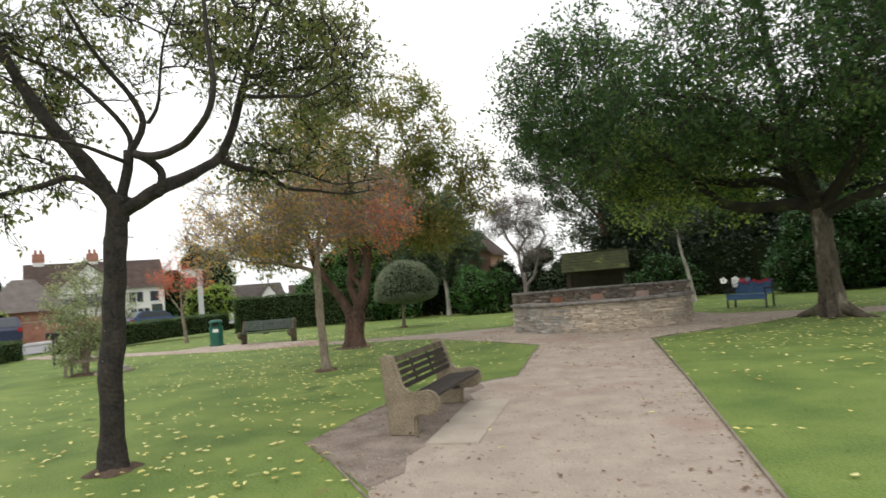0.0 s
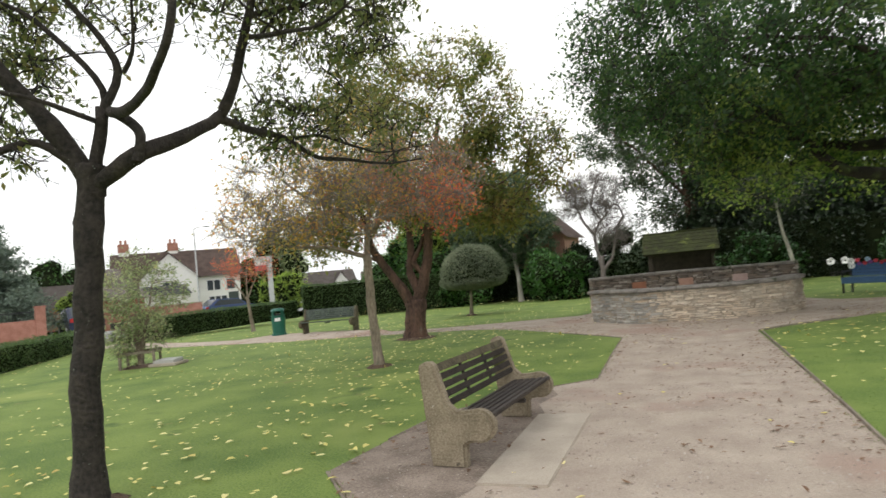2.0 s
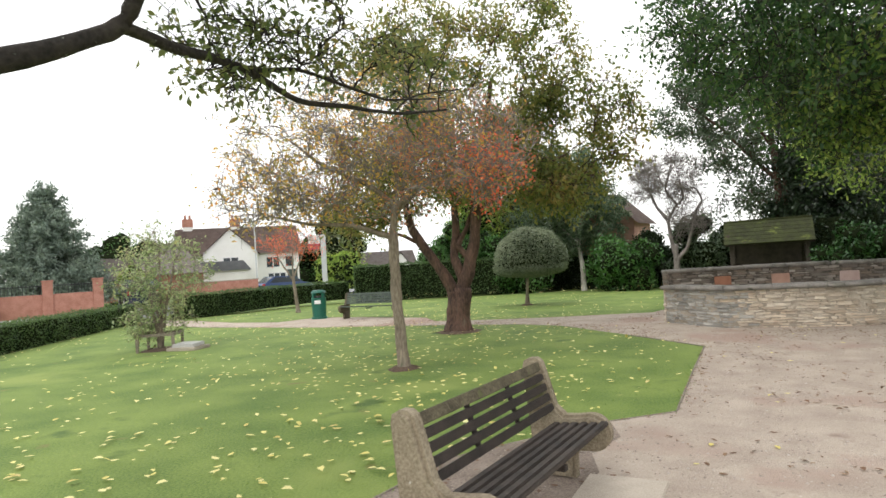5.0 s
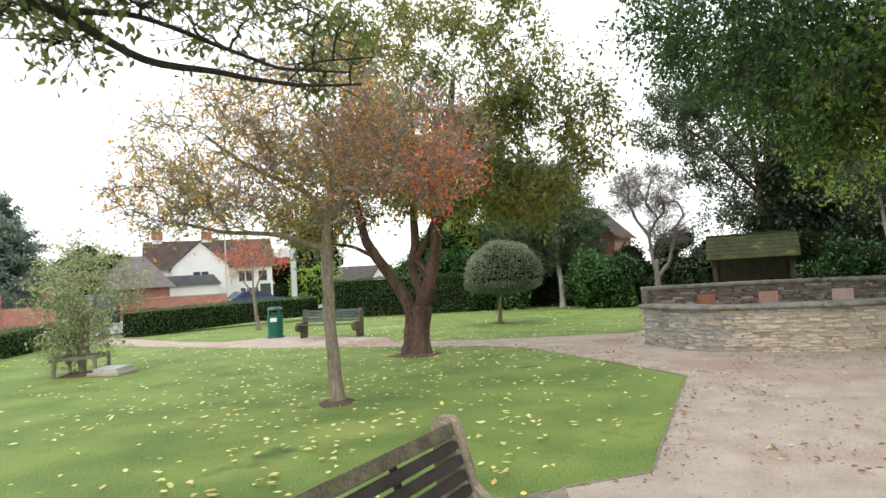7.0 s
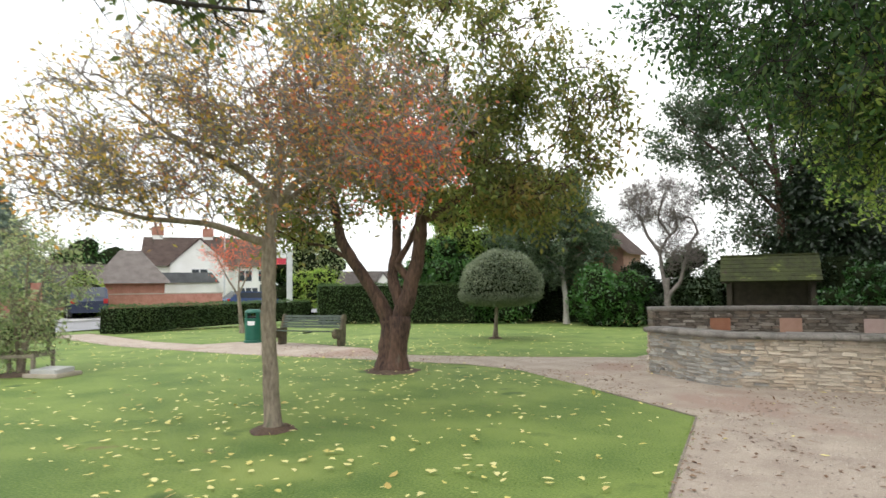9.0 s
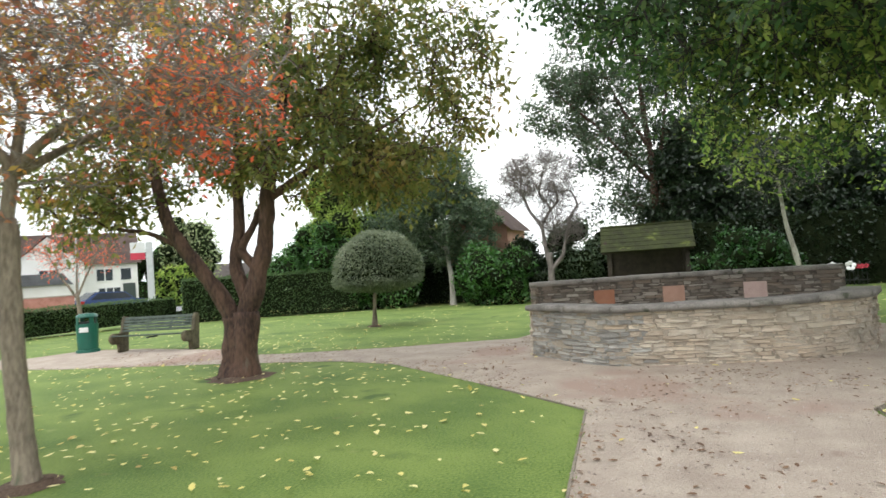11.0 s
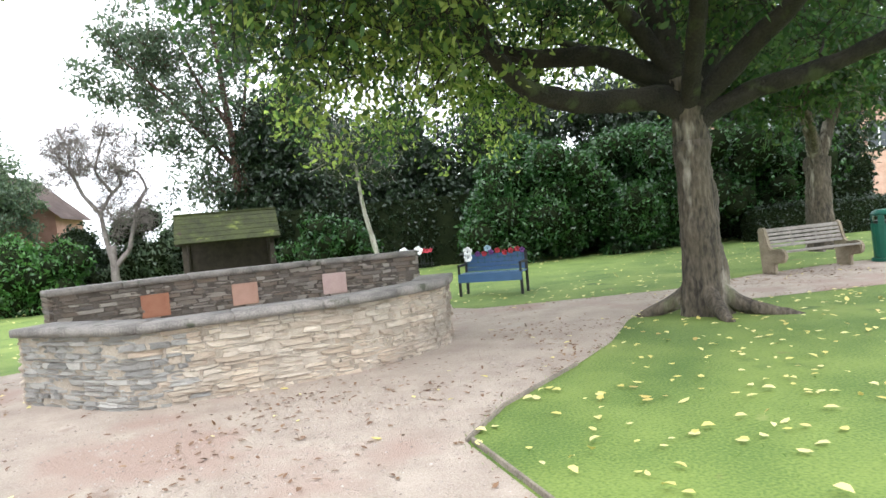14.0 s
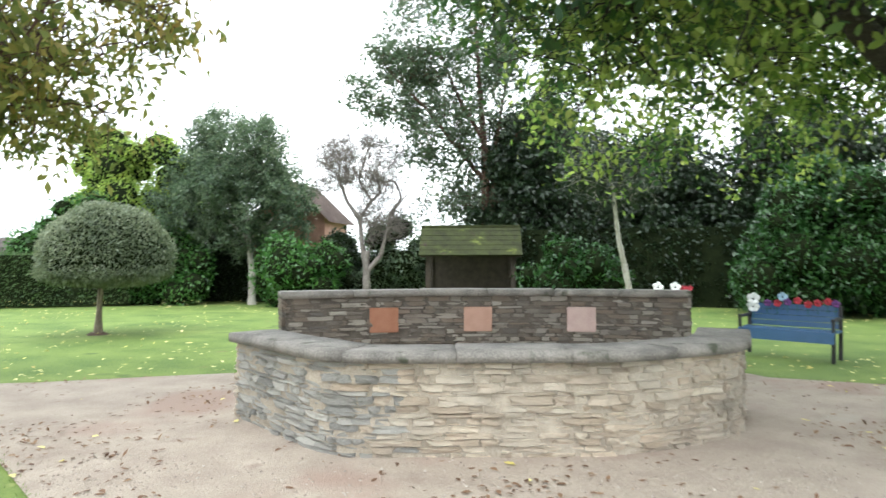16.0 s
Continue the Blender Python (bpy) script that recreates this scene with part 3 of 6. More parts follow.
def edging(a, b, lift=0.035, thick=0.022):
    a, b = Vector((*a, 0)), Vector((*b, 0))
    d = b - a
    turn = Matrix.Translation(a) @ Matrix.Rotation(math.atan2(d.y, d.x), 4, "Z")
    ob = part("edging_board", boxed(0, d.length - 0.01, -thick / 2, thick / 2, -0.05, lift, 0.003, turn), M_EDGE)
    return tagged(ob, "weathered timber board edging the gravel path", "edging", "path edging boards")


for a, b in zip([(0.95, y) for y in range(-2, 13, 2)], [(0.95, y) for y in range(0, 15, 2)]):
    edging((a[0] - 0.05 * max(0, a[1] - 8) / 5, a[1]), (b[0] - 0.05 * max(0, b[1] - 8) / 5, b[1]))
for a, b in (((0.85, 14.0), (1.39, 14.57)), ((1.39, 14.57), (2.5, 15.33)), ((-1.53, 14.04), (-1.5, 11.9)), ((-1.5, 11.9), (-1.45, 9.78)), ((-1.45, 9.76), (-2.0, 9.25)), ((-2.05, 9.2), (-2.92, 7.9)), ((-2.92, 7.9), (-3.05, 6.9)), ((-3.14, 5.95), (-2.5, 5.22)), ((-2.5, 5.22), (-1.65, 4.1)), ((-1.53, 14.04), (-2.9, 15.42))):
    edging(a, b, 0.014 if a[0] < 0 else 0.03)
BAY = [(-1.97, 9.27), (-2.62, 8.4), (-2.92, 7.9), (-3.02, 7.0), (-3.13, 5.95), (-2.85, 5.66), (-1.9, 4.52), (-1.72, 4.9), (-1.86, 5.4), (-1.74, 5.9), (-1.76, 6.8), (-1.75, 7.9), (-1.9, 8.3), (-1.78, 8.8)]
M_BAY = surface("damp_brown_gravel", (0.16, 0.125, 0.10), (0.34, 0.275, 0.225), 3.0, 60.0, 0.95, 1.0, spots=(((0.40, 0.33, 0.27), 1.3, -0.02), ((0.10, 0.075, 0.06), 12.0, -0.04), ((0.52, 0.47, 0.41), 22.0, -0.05)), lift=0.02)
setting(sheet("bench_bay", BAY, 0.010, M_BAY), "damp brown gravel round the bench")
slab = part("paving_slab", boxed(-1.80, -1.27, 5.75, 7.82, -0.03, 0.022, 0.008), M_SLAB)
tagged(slab, "worn buff concrete slab set in gravel before the bench", "paving slab")

# ---- stone memorial walls ----
rng_stone = np.random.default_rng(5)
stone_kinds = []
for k in range(8):
    bm = boxed(-0.5, 0.5, -0.5, 0.5, -0.5, 0.5)
    bmesh.ops.subdivide_edges(bm, edges=list(bm.edges), cuts=1, use_grid_fill=True)
    for v in bm.verts:
        r = v.co.length
        v.co *= 1 - 0.16 * max(0, r - 0.6)
        v.co += Vector(rng_stone.normal(size=3)) * 0.06
    me = bpy.data.meshes.new("stone")
    bm.to_mesh(me)
    bm.free()
    me.materials.append(M_STONE)
    stone_kinds.append(me)
grey_kinds = [me.copy() for me in stone_kinds]
for me in grey_kinds:
    me.materials[0] = M_STONE_GREY
dark_kinds = [me.copy() for me in stone_kinds]
for me in dark_kinds:
    me.materials[0] = M_STONE_DARK


def smooth_line(pts, step=0.12, rounds=40):
    pts = np.asarray(pts, float)
    out = [pts[0]]
    for a, b in zip(pts[:-1], pts[1:]):
        k = max(1, int(np.linalg.norm(b - a) / step))
        out += [a + (b - a) * i / k for i in range(1, k + 1)]
    out = np.array(out)
    for _ in range(rounds):
        out[1:-1] = (out[:-2] + 2 * out[1:-1] + out[2:]) / 4
    return out


def normals(line):
    d = np.gradient(line, axis=0)
    d /= np.linalg.norm(d, axis=1)[:, None]
    return np.column_stack([d[:, 1], -d[:, 0]])


def ribbon(line, offs, z0, z1):
    """A closed solid along a line between two offsets."""
    nrm = normals(line)
    verts, faces = [], []
    for p, q in zip(line, nrm):
        for o, z in ((offs[0], z0), (offs[1], z0), (offs[1], z1), (offs[0], z1)):
            verts.append((p[0] + q[0] * o, p[1] + q[1] * o, z))
    for i in range(len(line) - 1):
        k = 4 * i
        for j in range(4):
            faces.append((k + j, k + (j + 1) % 4, k + 4 + (j + 1) % 4, k + 4 + j))
    e = 4 * (len(line) - 1)
    return verts, faces + [(3, 2, 1, 0), (e, e + 1, e + 2, e + 3)]


def stone_wall(name, corners, thick, top, label, seed, face, rounds, kinds, grey=None, grey_to=0.0, joint=M_MORTAR, coping_over=0.06, coping_h=0.085):
    """A curved rubble wall: mortar core, single stones on the seen face and the ends, coping slabs on top. face: +1 or -1, the side of the line that is built of stones."""
    rng = np.random.default_rng(seed)
    line = smooth_line(corners, 0.06, rounds)
    nrm = normals(line)
    seg = np.r_[0, np.cumsum(np.linalg.norm(np.diff(line, axis=0), axis=1))]
    root = thing(name, Matrix.Identity(4), label, "stone wall")
    lo, hi = (0.014, thick) if face < 0 else (-thick, -0.014)
    inner = mesh_from("mortar_core", *ribbon(line, (-hi, -lo) if face < 0 else (lo, hi), 0, top - coping_h + 0.004), joint, root)

    def at(s, o):
        i = min(int(np.searchsorted(seg, s)), len(line) - 1)
        return line[i] + nrm[i] * o, nrm[i]

    z = -0.03
    while z < top - coping_h - 0.02:
        h = min(rng.uniform(0.026, 0.07), top - coping_h - z + 0.004)
        if top - coping_h - z - h < 0.04:
            h = top - coping_h - z
        s = -rng.uniform(0, 0.2)
        while s < seg[-1]:
            w = rng.uniform(0.08, 0.19) if rng.random() < 0.65 else rng.uniform(0.19, 0.34)
            a, b = max(s, 0), min(s + w, seg[-1])
            s += w
            if b - a < 0.05:
                continue
            p, q = at((a + b) / 2, 0.0)
            deep = rng.uniform(0.10, 0.13)
            lean = rng.normal() * 0.05
            o = -deep / 2 + rng.uniform(-0.02, 0.018)
            mix = grey if grey and (a + b) / 2 + rng.normal() * 0.16 < grey_to else kinds
            ob = new("stone", mix[rng.integers(len(mix))])
            c = p + q * o * face
            ob.matrix_world = Matrix.Translation((c[0], c[1], z + h / 2)) @ Matrix.Rotation(math.atan2(q[0], -q[1]) + rng.normal() * 0.015, 4, "Z") @ Matrix.Rotation(lean * (0.2 if b - a > 0.2 else 1.0), 4, "Y") @ Matrix.Diagonal((b - a - 0.008, deep, h - 0.006 - 0.008 * rng.random(), 1))
            ob.parent = root
        for e in (0, seg[-1]):
            p, q = at(e, -0.5 * thick * face)
            ob = new("stone", kinds[rng.integers(len(kinds))])
            ob.matrix_world = Matrix.Translation((p[0], p[1], z + h / 2)) @ Matrix.Rotation(math.atan2(q[0], -q[1]), 4, "Z") @ Matrix.Diagonal((0.10, thick - 0.03, h - 0.006, 1))
            ob.parent = root
        z += h
    s, n = 0.0, max(3, round(seg[-1] / 0.85))
    edges = np.linspace(-0.05, seg[-1] + 0.05, n + 1)
    for a, b in zip(edges[:-1], edges[1:]):
        pts = np.array([at(min(max(t, 0), seg[-1]), 0)[0] + (0 if 0 <= t <= seg[-1] else 1) * (t if t < 0 else t - seg[-1]) * np.array((-at(min(max(t, 0), seg[-1]), 0)[1][1], at(min(max(t, 0), seg[-1]), 0)[1][0])) for t in np.linspace(a + 0.0015, b - 0.0015, 8)])
        o0, o1 = sorted((coping_over * face, -(thick + coping_over * 0.5) * face))
        v, f = ribbon(pts, (o0, o1), top - coping_h, top + rng.normal() * 0.003)
        bm = bmesh.new()
        made = [bm.verts.new(q) for q in v]
        for q in f:
            bm.faces.new([made[i] for i in q])
        bmesh.ops.recalc_face_normals(bm, faces=bm.faces)
        sharp = [e for e in bm.edges if e.calc_face_angle(0) > 0.9]
        bmesh.ops.bevel(bm, geom=sharp, offset=0.009, segments=2, affect="EDGES")
        part("coping_stone", bm, M_COPING, root, smooth=True)
    return root


FRONT = [(-2.56, 17.6), (-1.4, 16.42), (0.8, 16.55), (1.88, 17.12), (2.22, 17.95)]
BACK = [(-2.70, 19.62), (-1.3, 20.25), (0.7, 20.4), (2.4, 20.0)]

# ---- benches ----
def make_bench(label, slat, rail, long=1.62, ends=M_CONCRETE):
    b = thing("park_bench", Matrix.Identity(4), label, "bench", "concrete park benches")
    prof = [(0.0, 0.0), (0.30, 0.0), (0.305, 0.17), (0.34, 0.20), (0.40, 0.205)]
    prof += [(0.43 + 0.13 * math.cos(a), 0.33 + 0.128 * math.sin(a)) for a in np.linspace(-1.5, 1.75, 12)]
    prof += [(0.33, 0.445), (0.24, 0.44), (0.175, 0.50), (0.10, 0.76), (0.085, 0.805), (0.05, 0.83), (0.0, 0.83), (-0.045, 0.805), (-0.055, 0.76), (-0.02, 0.3)]
    for y in (0.0, long):
        part("concrete_end", prism(prof, y, y + 0.105, 0.022), ends, b)
    for i in range(5):
        t = i / 4
        x, z = 0.15 - 0.085 * t, 0.49 + 0.275 * t
        tilt = Matrix.Translation((x, 0, z)) @ Matrix.Rotation(-0.27, 4, "Y")
        part("back_slat", boxed(-0.014, 0.014, 0.075, long + 0.03, -0.026 if i < 4 else -0.03, 0.026 if i < 4 else 0.036, 0.006, tilt), slat if i < 4 else rail, b)
    for i in range(6):
        x, z = 0.19 + 0.066 * i, 0.375 + 0.005 * i
        part("seat_slat", boxed(x - 0.024, x + 0.024, 0.075, long + 0.03, z - 0.016, z + 0.016, 0.006), slat, b)
    for y in (0.36 * long, 0.69 * long):
        tilt = Matrix.Translation((0.088, 0, 0.625)) @ Matrix.Rotation(-0.27, 4, "Y")
        part("back_strap", boxed(-0.014, 0.0, y, y + 0.05, -0.17, 0.17, 0.003, tilt), slat, b)
    part("seat_rail", boxed(0.18, 0.53, long * 0.52, long * 0.52 + 0.05, 0.325, 0.36, 0.005), slat, b)
    return b


M_SLAT_GREEN = surface("green_stained_slats", (0.03, 0.045, 0.036), (0.10, 0.13, 0.105), 7.0, 110.0, 0.6, 0.4)
M_SLAT_PALE = surface("silvered_slats", (0.17, 0.15, 0.13), (0.32, 0.29, 0.255), 7.0, 110.0, 0.7, 0.4)
bench = make_bench("park bench of dark timber slats on mossy concrete ends", M_SLAT, M_RAIL)
bench.matrix_world = pose(-2.28, 6.12, 0.0, 0, 0, -4)
make_bench("park bench with green-stained slats and concrete ends beside the litter bin", M_SLAT_GREEN, M_SLAT_GREEN, 1.9, M_RAIL).matrix_world = pose(-12.72, 20.1, 0.005, 0, 0, -86)
make_bench("pale weathered timber park bench with concrete ends under the trees", M_SLAT_PALE, M_SLAT_PALE).matrix_world = pose(8.55, 18.95, 0.005, 0, 0, -96)

# ---- litter bins ----
M_BINGREEN = plain("dark_green_plastic", (0.012, 0.125, 0.085), 0.35)
M_BLACK = plain("black_plastic", (0.02, 0.02, 0.022), 0.5)
M_WHITE = plain("white_label", (0.88, 0.88, 0.87), 0.6)


def make_bin():
    b = thing("litter_bin", Matrix.Identity(4), "dark green hooded litter bin with a white label", "litter bin", "green litter bins")
    def ring(r, z0, z1, seg=20, bev=0.01):
        bm = bmesh.new()
        bmesh.ops.create_cone(bm, cap_ends=True, segments=seg, radius1=r[0], radius2=r[1], depth=z1 - z0, matrix=Matrix.Translation((0, 0, (z0 + z1) / 2)))
        rim = [e for e in bm.edges if e.calc_face_angle(0) > 1.0]
        bmesh.ops.bevel(bm, geom=rim, offset=bev, segments=2, affect="EDGES")
        return bm
    part("base", ring((0.27, 0.26), 0, 0.07), M_BINGREEN, b, smooth=False)
    part("body", ring((0.225, 0.25), 0.07, 0.70), M_BINGREEN, b)
    for q in range(4):
        a = math.pi / 4 + q * math.pi / 2
        part("hood_post", boxed(-0.05, 0.05, -0.012, 0.012, 0.69, 0.86, 0.004, Matrix.Rotation(a + math.pi / 2, 4, "Z") @ Matrix.Translation((0, 0.225, 0))), M_BINGREEN, b)
    part("liner", ring((0.2, 0.2), 0.60, 0.75), M_BLACK, b)
    hood = part("hood", ring((0.265, 0.20), 0.85, 0.95, 20, 0.03), M_BINGREEN, b)
    part("label", boxed(-0.10, 0.10, -0.246, -0.238, 0.50, 0.62, 0.002), M_WHITE, b, "white paper label")
    return b


bin_a = make_bin()
bin_a.matrix_world = pose(-13.9, 20.15, 0.005, 0, 0, 28)
tagged(copy_thing(bin_a, pose(10.95, 18.35, 0.005, 0, 0, -30)), "green litter bin standing beside the far bench")

# ---- trees by the path ----
T1 = (-4.66, 5.08, 0.0)
grow_tree("cherry_tree", T1, [
    ([(-4.71, 5.06, 0), (-4.69, 5.08, 0.8), (-4.64, 5.11, 1.6), (-4.60, 5.14, 2.3), (-4.57, 5.16, 2.62)], 0.115, 0.1),
    ([(-4.61, 5.13, 2.08), (-4.63, 5.07, 2.18), (-4.61, 5.12, 2.30)], 0.07, 0.06),
    ([(-4.57, 5.16, 2.4), (-4.57, 5.16, 2.56), (-4.57, 5.16, 2.64)], 0.10, 0.13),
    ([(-4.57, 5.16, 2.5), (-4.66, 5.08, 2.74), (-4.83, 4.89, 3.13), (-4.98, 4.71, 3.41), (-5.09, 4.57, 3.78), (-5.19, 4.44, 4.05), (-5.35, 4.3, 4.7)], 0.085, 0.03),
    ([(-4.64, 5.09, 2.64), (-4.77, 4.96, 2.82), (-4.85, 4.87, 2.85), (-4.97, 4.72, 2.76), (-5.11, 4.54, 2.7), (-5.3, 4.35, 2.6), (-5.7, 4.2, 2.6)], 0.04, 0.014),
    ([(-4.55, 5.16, 2.5), (-4.52, 5.16, 2.72), (-4.45, 5.17, 2.92), (-4.42, 5.18, 3.10)], 0.055, 0.047),
    ([(-4.42, 5.18, 3.08), (-4.41, 5.21, 3.23), (-4.51, 5.10, 3.44), (-4.69, 4.95, 3.71), (-4.84, 4.85, 3.90), (-5.12, 4.65, 3.96), (-5.37, 4.49, 4.27)], 0.030, 0.010),
    ([(-4.42, 5.18, 3.08), (-4.24, 5.24, 3.36), (-4.32, 5.13, 3.61), (-4.45, 4.96, 3.86), (-4.55, 4.78, 4.14), (-4.60, 4.60, 4.45)], 0.036, 0.011),
    ([(-4.24, 5.24, 3.36), (-4.08, 5.20, 3.47), (-3.92, 5.06, 3.78), (-3.82, 4.97, 3.97), (-3.57, 4.88, 4.33)], 0.020, 0.008),
    ([(-4.42, 5.10, 2.97), (-4.59, 4.7, 3.10), (-4.9, 4.3, 3.15), (-5.4, 3.9, 3.2)], 0.022, 0.009),
    ([(-4.14, 5.21, 2.62), (-4.13, 5.22, 2.70), (-4.08, 5.24, 2.83), (-4.18, 5.24, 2.92), (-4.31, 5.22, 3.03), (-4.42, 5.18, 3.08)], 0.042, 0.038),
    ([(-4.36, 5.2, 3.05), (-4.2, 5.12, 2.98), (-3.85, 4.92, 2.92), (-3.44, 4.66, 2.90), (-3.1, 4.45, 2.97), (-2.93, 4.38, 3.1), (-2.92, 4.42, 3.3), (-2.95, 4.42, 3.55), (-3.0, 4.45, 4.2)], 0.044, 0.014),
    ([(-4.55, 5.16, 2.48), (-4.35, 5.18, 2.58), (-4.13, 5.22, 2.68), (-4.05, 5.62, 2.88), (-3.97, 5.9, 3.02), (-3.9, 6.02, 3.16), (-3.78, 6.02, 3.42), (-3.63, 6.0, 3.8), (-3.5, 6.05, 4.3), (-3.3, 6.15, 4.8)], 0.074, 0.02),
    ([(-3.66, 6.0, 3.76), (-3.3, 5.87, 3.64), (-2.9, 5.7, 3.55), (-2.61, 5.6, 3.48), (-2.3, 5.6, 3.62)], 0.026, 0.009),
    ([(-3.6, 6.02, 3.95), (-3.2, 6.5, 4.15), (-2.9, 6.9, 4.5)], 0.028, 0.010),
    ([(-3.95, 5.98, 3.08), (-3.93, 6.3, 3.05), (-3.95, 6.8, 3.09), (-4.0, 7.3, 3.05), (-4.0, 7.6, 2.98), (-3.8, 8.0, 2.99), (-3.55, 8.4, 2.94), (-3.3, 9.0, 3.05)], 0.040, 0.009),
    ([(-3.97, 7.0, 3.08), (-3.9, 7.5, 3.20), (-3.78, 8.0, 3.16), (-3.7, 8.5, 3.12), (-3.5, 9.2, 3.25)], 0.020, 0.008),
    ([(-3.55, 8.4, 2.95), (-3.45, 8.5, 3.12), (-3.1, 8.9, 3.2)], 0.010, 0.006),
], [((-4.6, 5.2, 4.7), (1.6, 1.6, 0.9), 3), ((-3.5, 7.0, 4.4), (1.1, 1.6, 0.8), 2.2), ((-5.6, 4.8, 3.7), (0.9, 0.9, 0.9), 1.2), ((-3.7, 8.4, 3.35), (0.7, 1.0, 0.4), 1.0), ((-5.3, 4.5, 2.8), (0.6, 0.6, 0.35), 0.5), ((-4.1, 7.3, 3.25), (0.5, 0.9, 0.35), 0.9), ((-4.7, 4.6, 5.0), (1.6, 1.2, 0.7), 1.0), ((-2.9, 5.6, 4.0), (0.9, 1.0, 0.6), 1.5), ((-3.2, 6.8, 4.3), (0.8, 1.0, 0.6), 1.2), ((-5.9, 5.5, 4.3), (0.9, 0.8, 0.5), 0.9)],
    "young cherry tree with dark bark and thinning leaves", M_BARK, L_CHERRY, 11, tips=420, twigs=7, per=38, size=0.072, reach=0.36, twig_r=0.008, hang=0.8, min_r=0.019, spread=0.12)
grow_tree("rowan_tree", (-5.55, 11.60, 0), [
    ([(-5.55, 11.60, 0), (-5.57, 11.58, 0.8), (-5.59, 11.56, 1.5), (-5.59, 11.56, 2.05)], 0.085, 0.075),
    ([(-5.59, 11.56, 2.0), (-6.03, 11.20, 2.2), (-6.53, 10.80, 2.25), (-7.03, 10.50, 2.4)], 0.045, 0.015),
    ([(-5.59, 11.56, 2.0), (-5.53, 11.60, 2.5), (-5.83, 11.40, 2.8), (-6.33, 11.00, 3.1), (-6.73, 10.70, 3.5)], 0.055, 0.015),
    ([(-5.55, 11.58, 2.4), (-5.23, 11.80, 2.8), (-4.83, 12.10, 3.0), (-4.43, 12.40, 3.1)], 0.045, 0.012),
    ([(-5.53, 11.60, 2.4), (-5.53, 11.70, 3.0), (-5.73, 11.50, 3.7)], 0.045, 0.015),
    ([(-5.53, 11.60, 2.4), (-5.33, 12.20, 2.8), (-5.23, 12.80, 3.1)], 0.04, 0.012),
], [((-6.5, 10.8, 3.1), (1.35, 1.3, 0.85), 3, L_OLIVE), ((-5.7, 11.4, 3.8), (1.4, 1.3, 0.9), 2.8, L_OLIVE), ((-4.6, 12.15, 3.3), (1.1, 1.2, 0.8), 2.0, L_ROSE), ((-4.7, 12.0, 3.45), (0.8, 0.9, 0.4), 0.45, L_RED), ((-4.15, 12.25, 2.85), (0.5, 0.7, 0.48), 1.3, L_RED), ((-5.5, 11.5, 3.0), (1.3, 1.2, 0.8), 2.2, L_ROSE), ((-7.0, 10.3, 2.65), (0.8, 0.8, 0.4), 1.0, L_OLIVE)],
    "small rowan tree with thin orange and red autumn leaves", M_BARK_PALE, L_OLIVE, 12, tips=540, twigs=8, per=21, size=0.064, reach=0.42, twig_r=0.008, hang=0.4, min_r=0.015, twig_bark=M_TWIG_PALE)
grow_tree("autumn_cherry_tree", (-6.85, 16.20, 0), [
    ([(-6.90, 16.20, 0), (-6.86, 16.22, 0.5), (-6.88, 16.22, 0.95)], 0.22, 0.20),
    ([(-6.76, 16.20, 0), (-6.73, 16.20, 0.5), (-6.70, 16.24, 1.0)], 0.21, 0.19),
    ([(-6.85, 16.22, 0.8), (-7.05, 16.10, 1.3), (-7.40, 15.90, 1.9), (-7.65, 15.75, 2.4), (-7.85, 15.70, 3.4), (-7.95, 15.70, 4.6)], 0.14, 0.04),
    ([(-7.50, 15.85, 2.05), (-7.9, 15.65, 2.3), (-8.3, 15.4, 2.35), (-8.7, 15.2, 2.6)], 0.045, 0.015),
    ([(-6.79, 16.22, 0.8), (-6.57, 16.30, 1.3), (-6.40, 16.40, 2.0), (-6.30, 16.40, 2.8), (-6.05, 16.50, 4.0), (-5.85, 16.60, 5.6)], 0.16, 0.05),
    ([(-6.67, 16.26, 1.15), (-6.90, 16.30, 1.7), (-6.85, 16.40, 2.3), (-6.95, 16.60, 3.4), (-6.95, 16.80, 5.0)], 0.11, 0.04),
    ([(-6.50, 16.35, 1.6), (-6.80, 16.30, 1.95), (-6.60, 16.40, 2.3), (-6.35, 16.70, 3.2)], 0.08, 0.03),
    ([(-6.30, 16.40, 2.7), (-5.35, 16.70, 3.3), (-4.35, 17.00, 3.8)], 0.07, 0.02),
], [((-6.35, 16.40, 5.6), (2.9, 2.6, 2.2), 6), ((-4.45, 17.00, 4.2), (1.8, 1.7, 1.4), 2.8), ((-7.55, 16.00, 3.7), (1.7, 1.7, 1.0), 2), ((-5.55, 16.60, 3.3), (1.5, 1.6, 0.7), 1.2), ((-8.7, 15.3, 2.9), (0.9, 0.8, 0.5), 0.7), ((-4.5, 17.3, 3.2), (1.4, 1.1, 0.6), 1.0)],
    "spreading cherry tree with forked trunk turning olive and bronze", M_BARK_RED, L_BIG, 13, tips=450, twigs=6, per=84, gaps=0.1, size=0.12, reach=0.6, twig_r=0.012, hang=0.8, min_r=0.02)
MAPLE = (5.17, 16.55, 0)
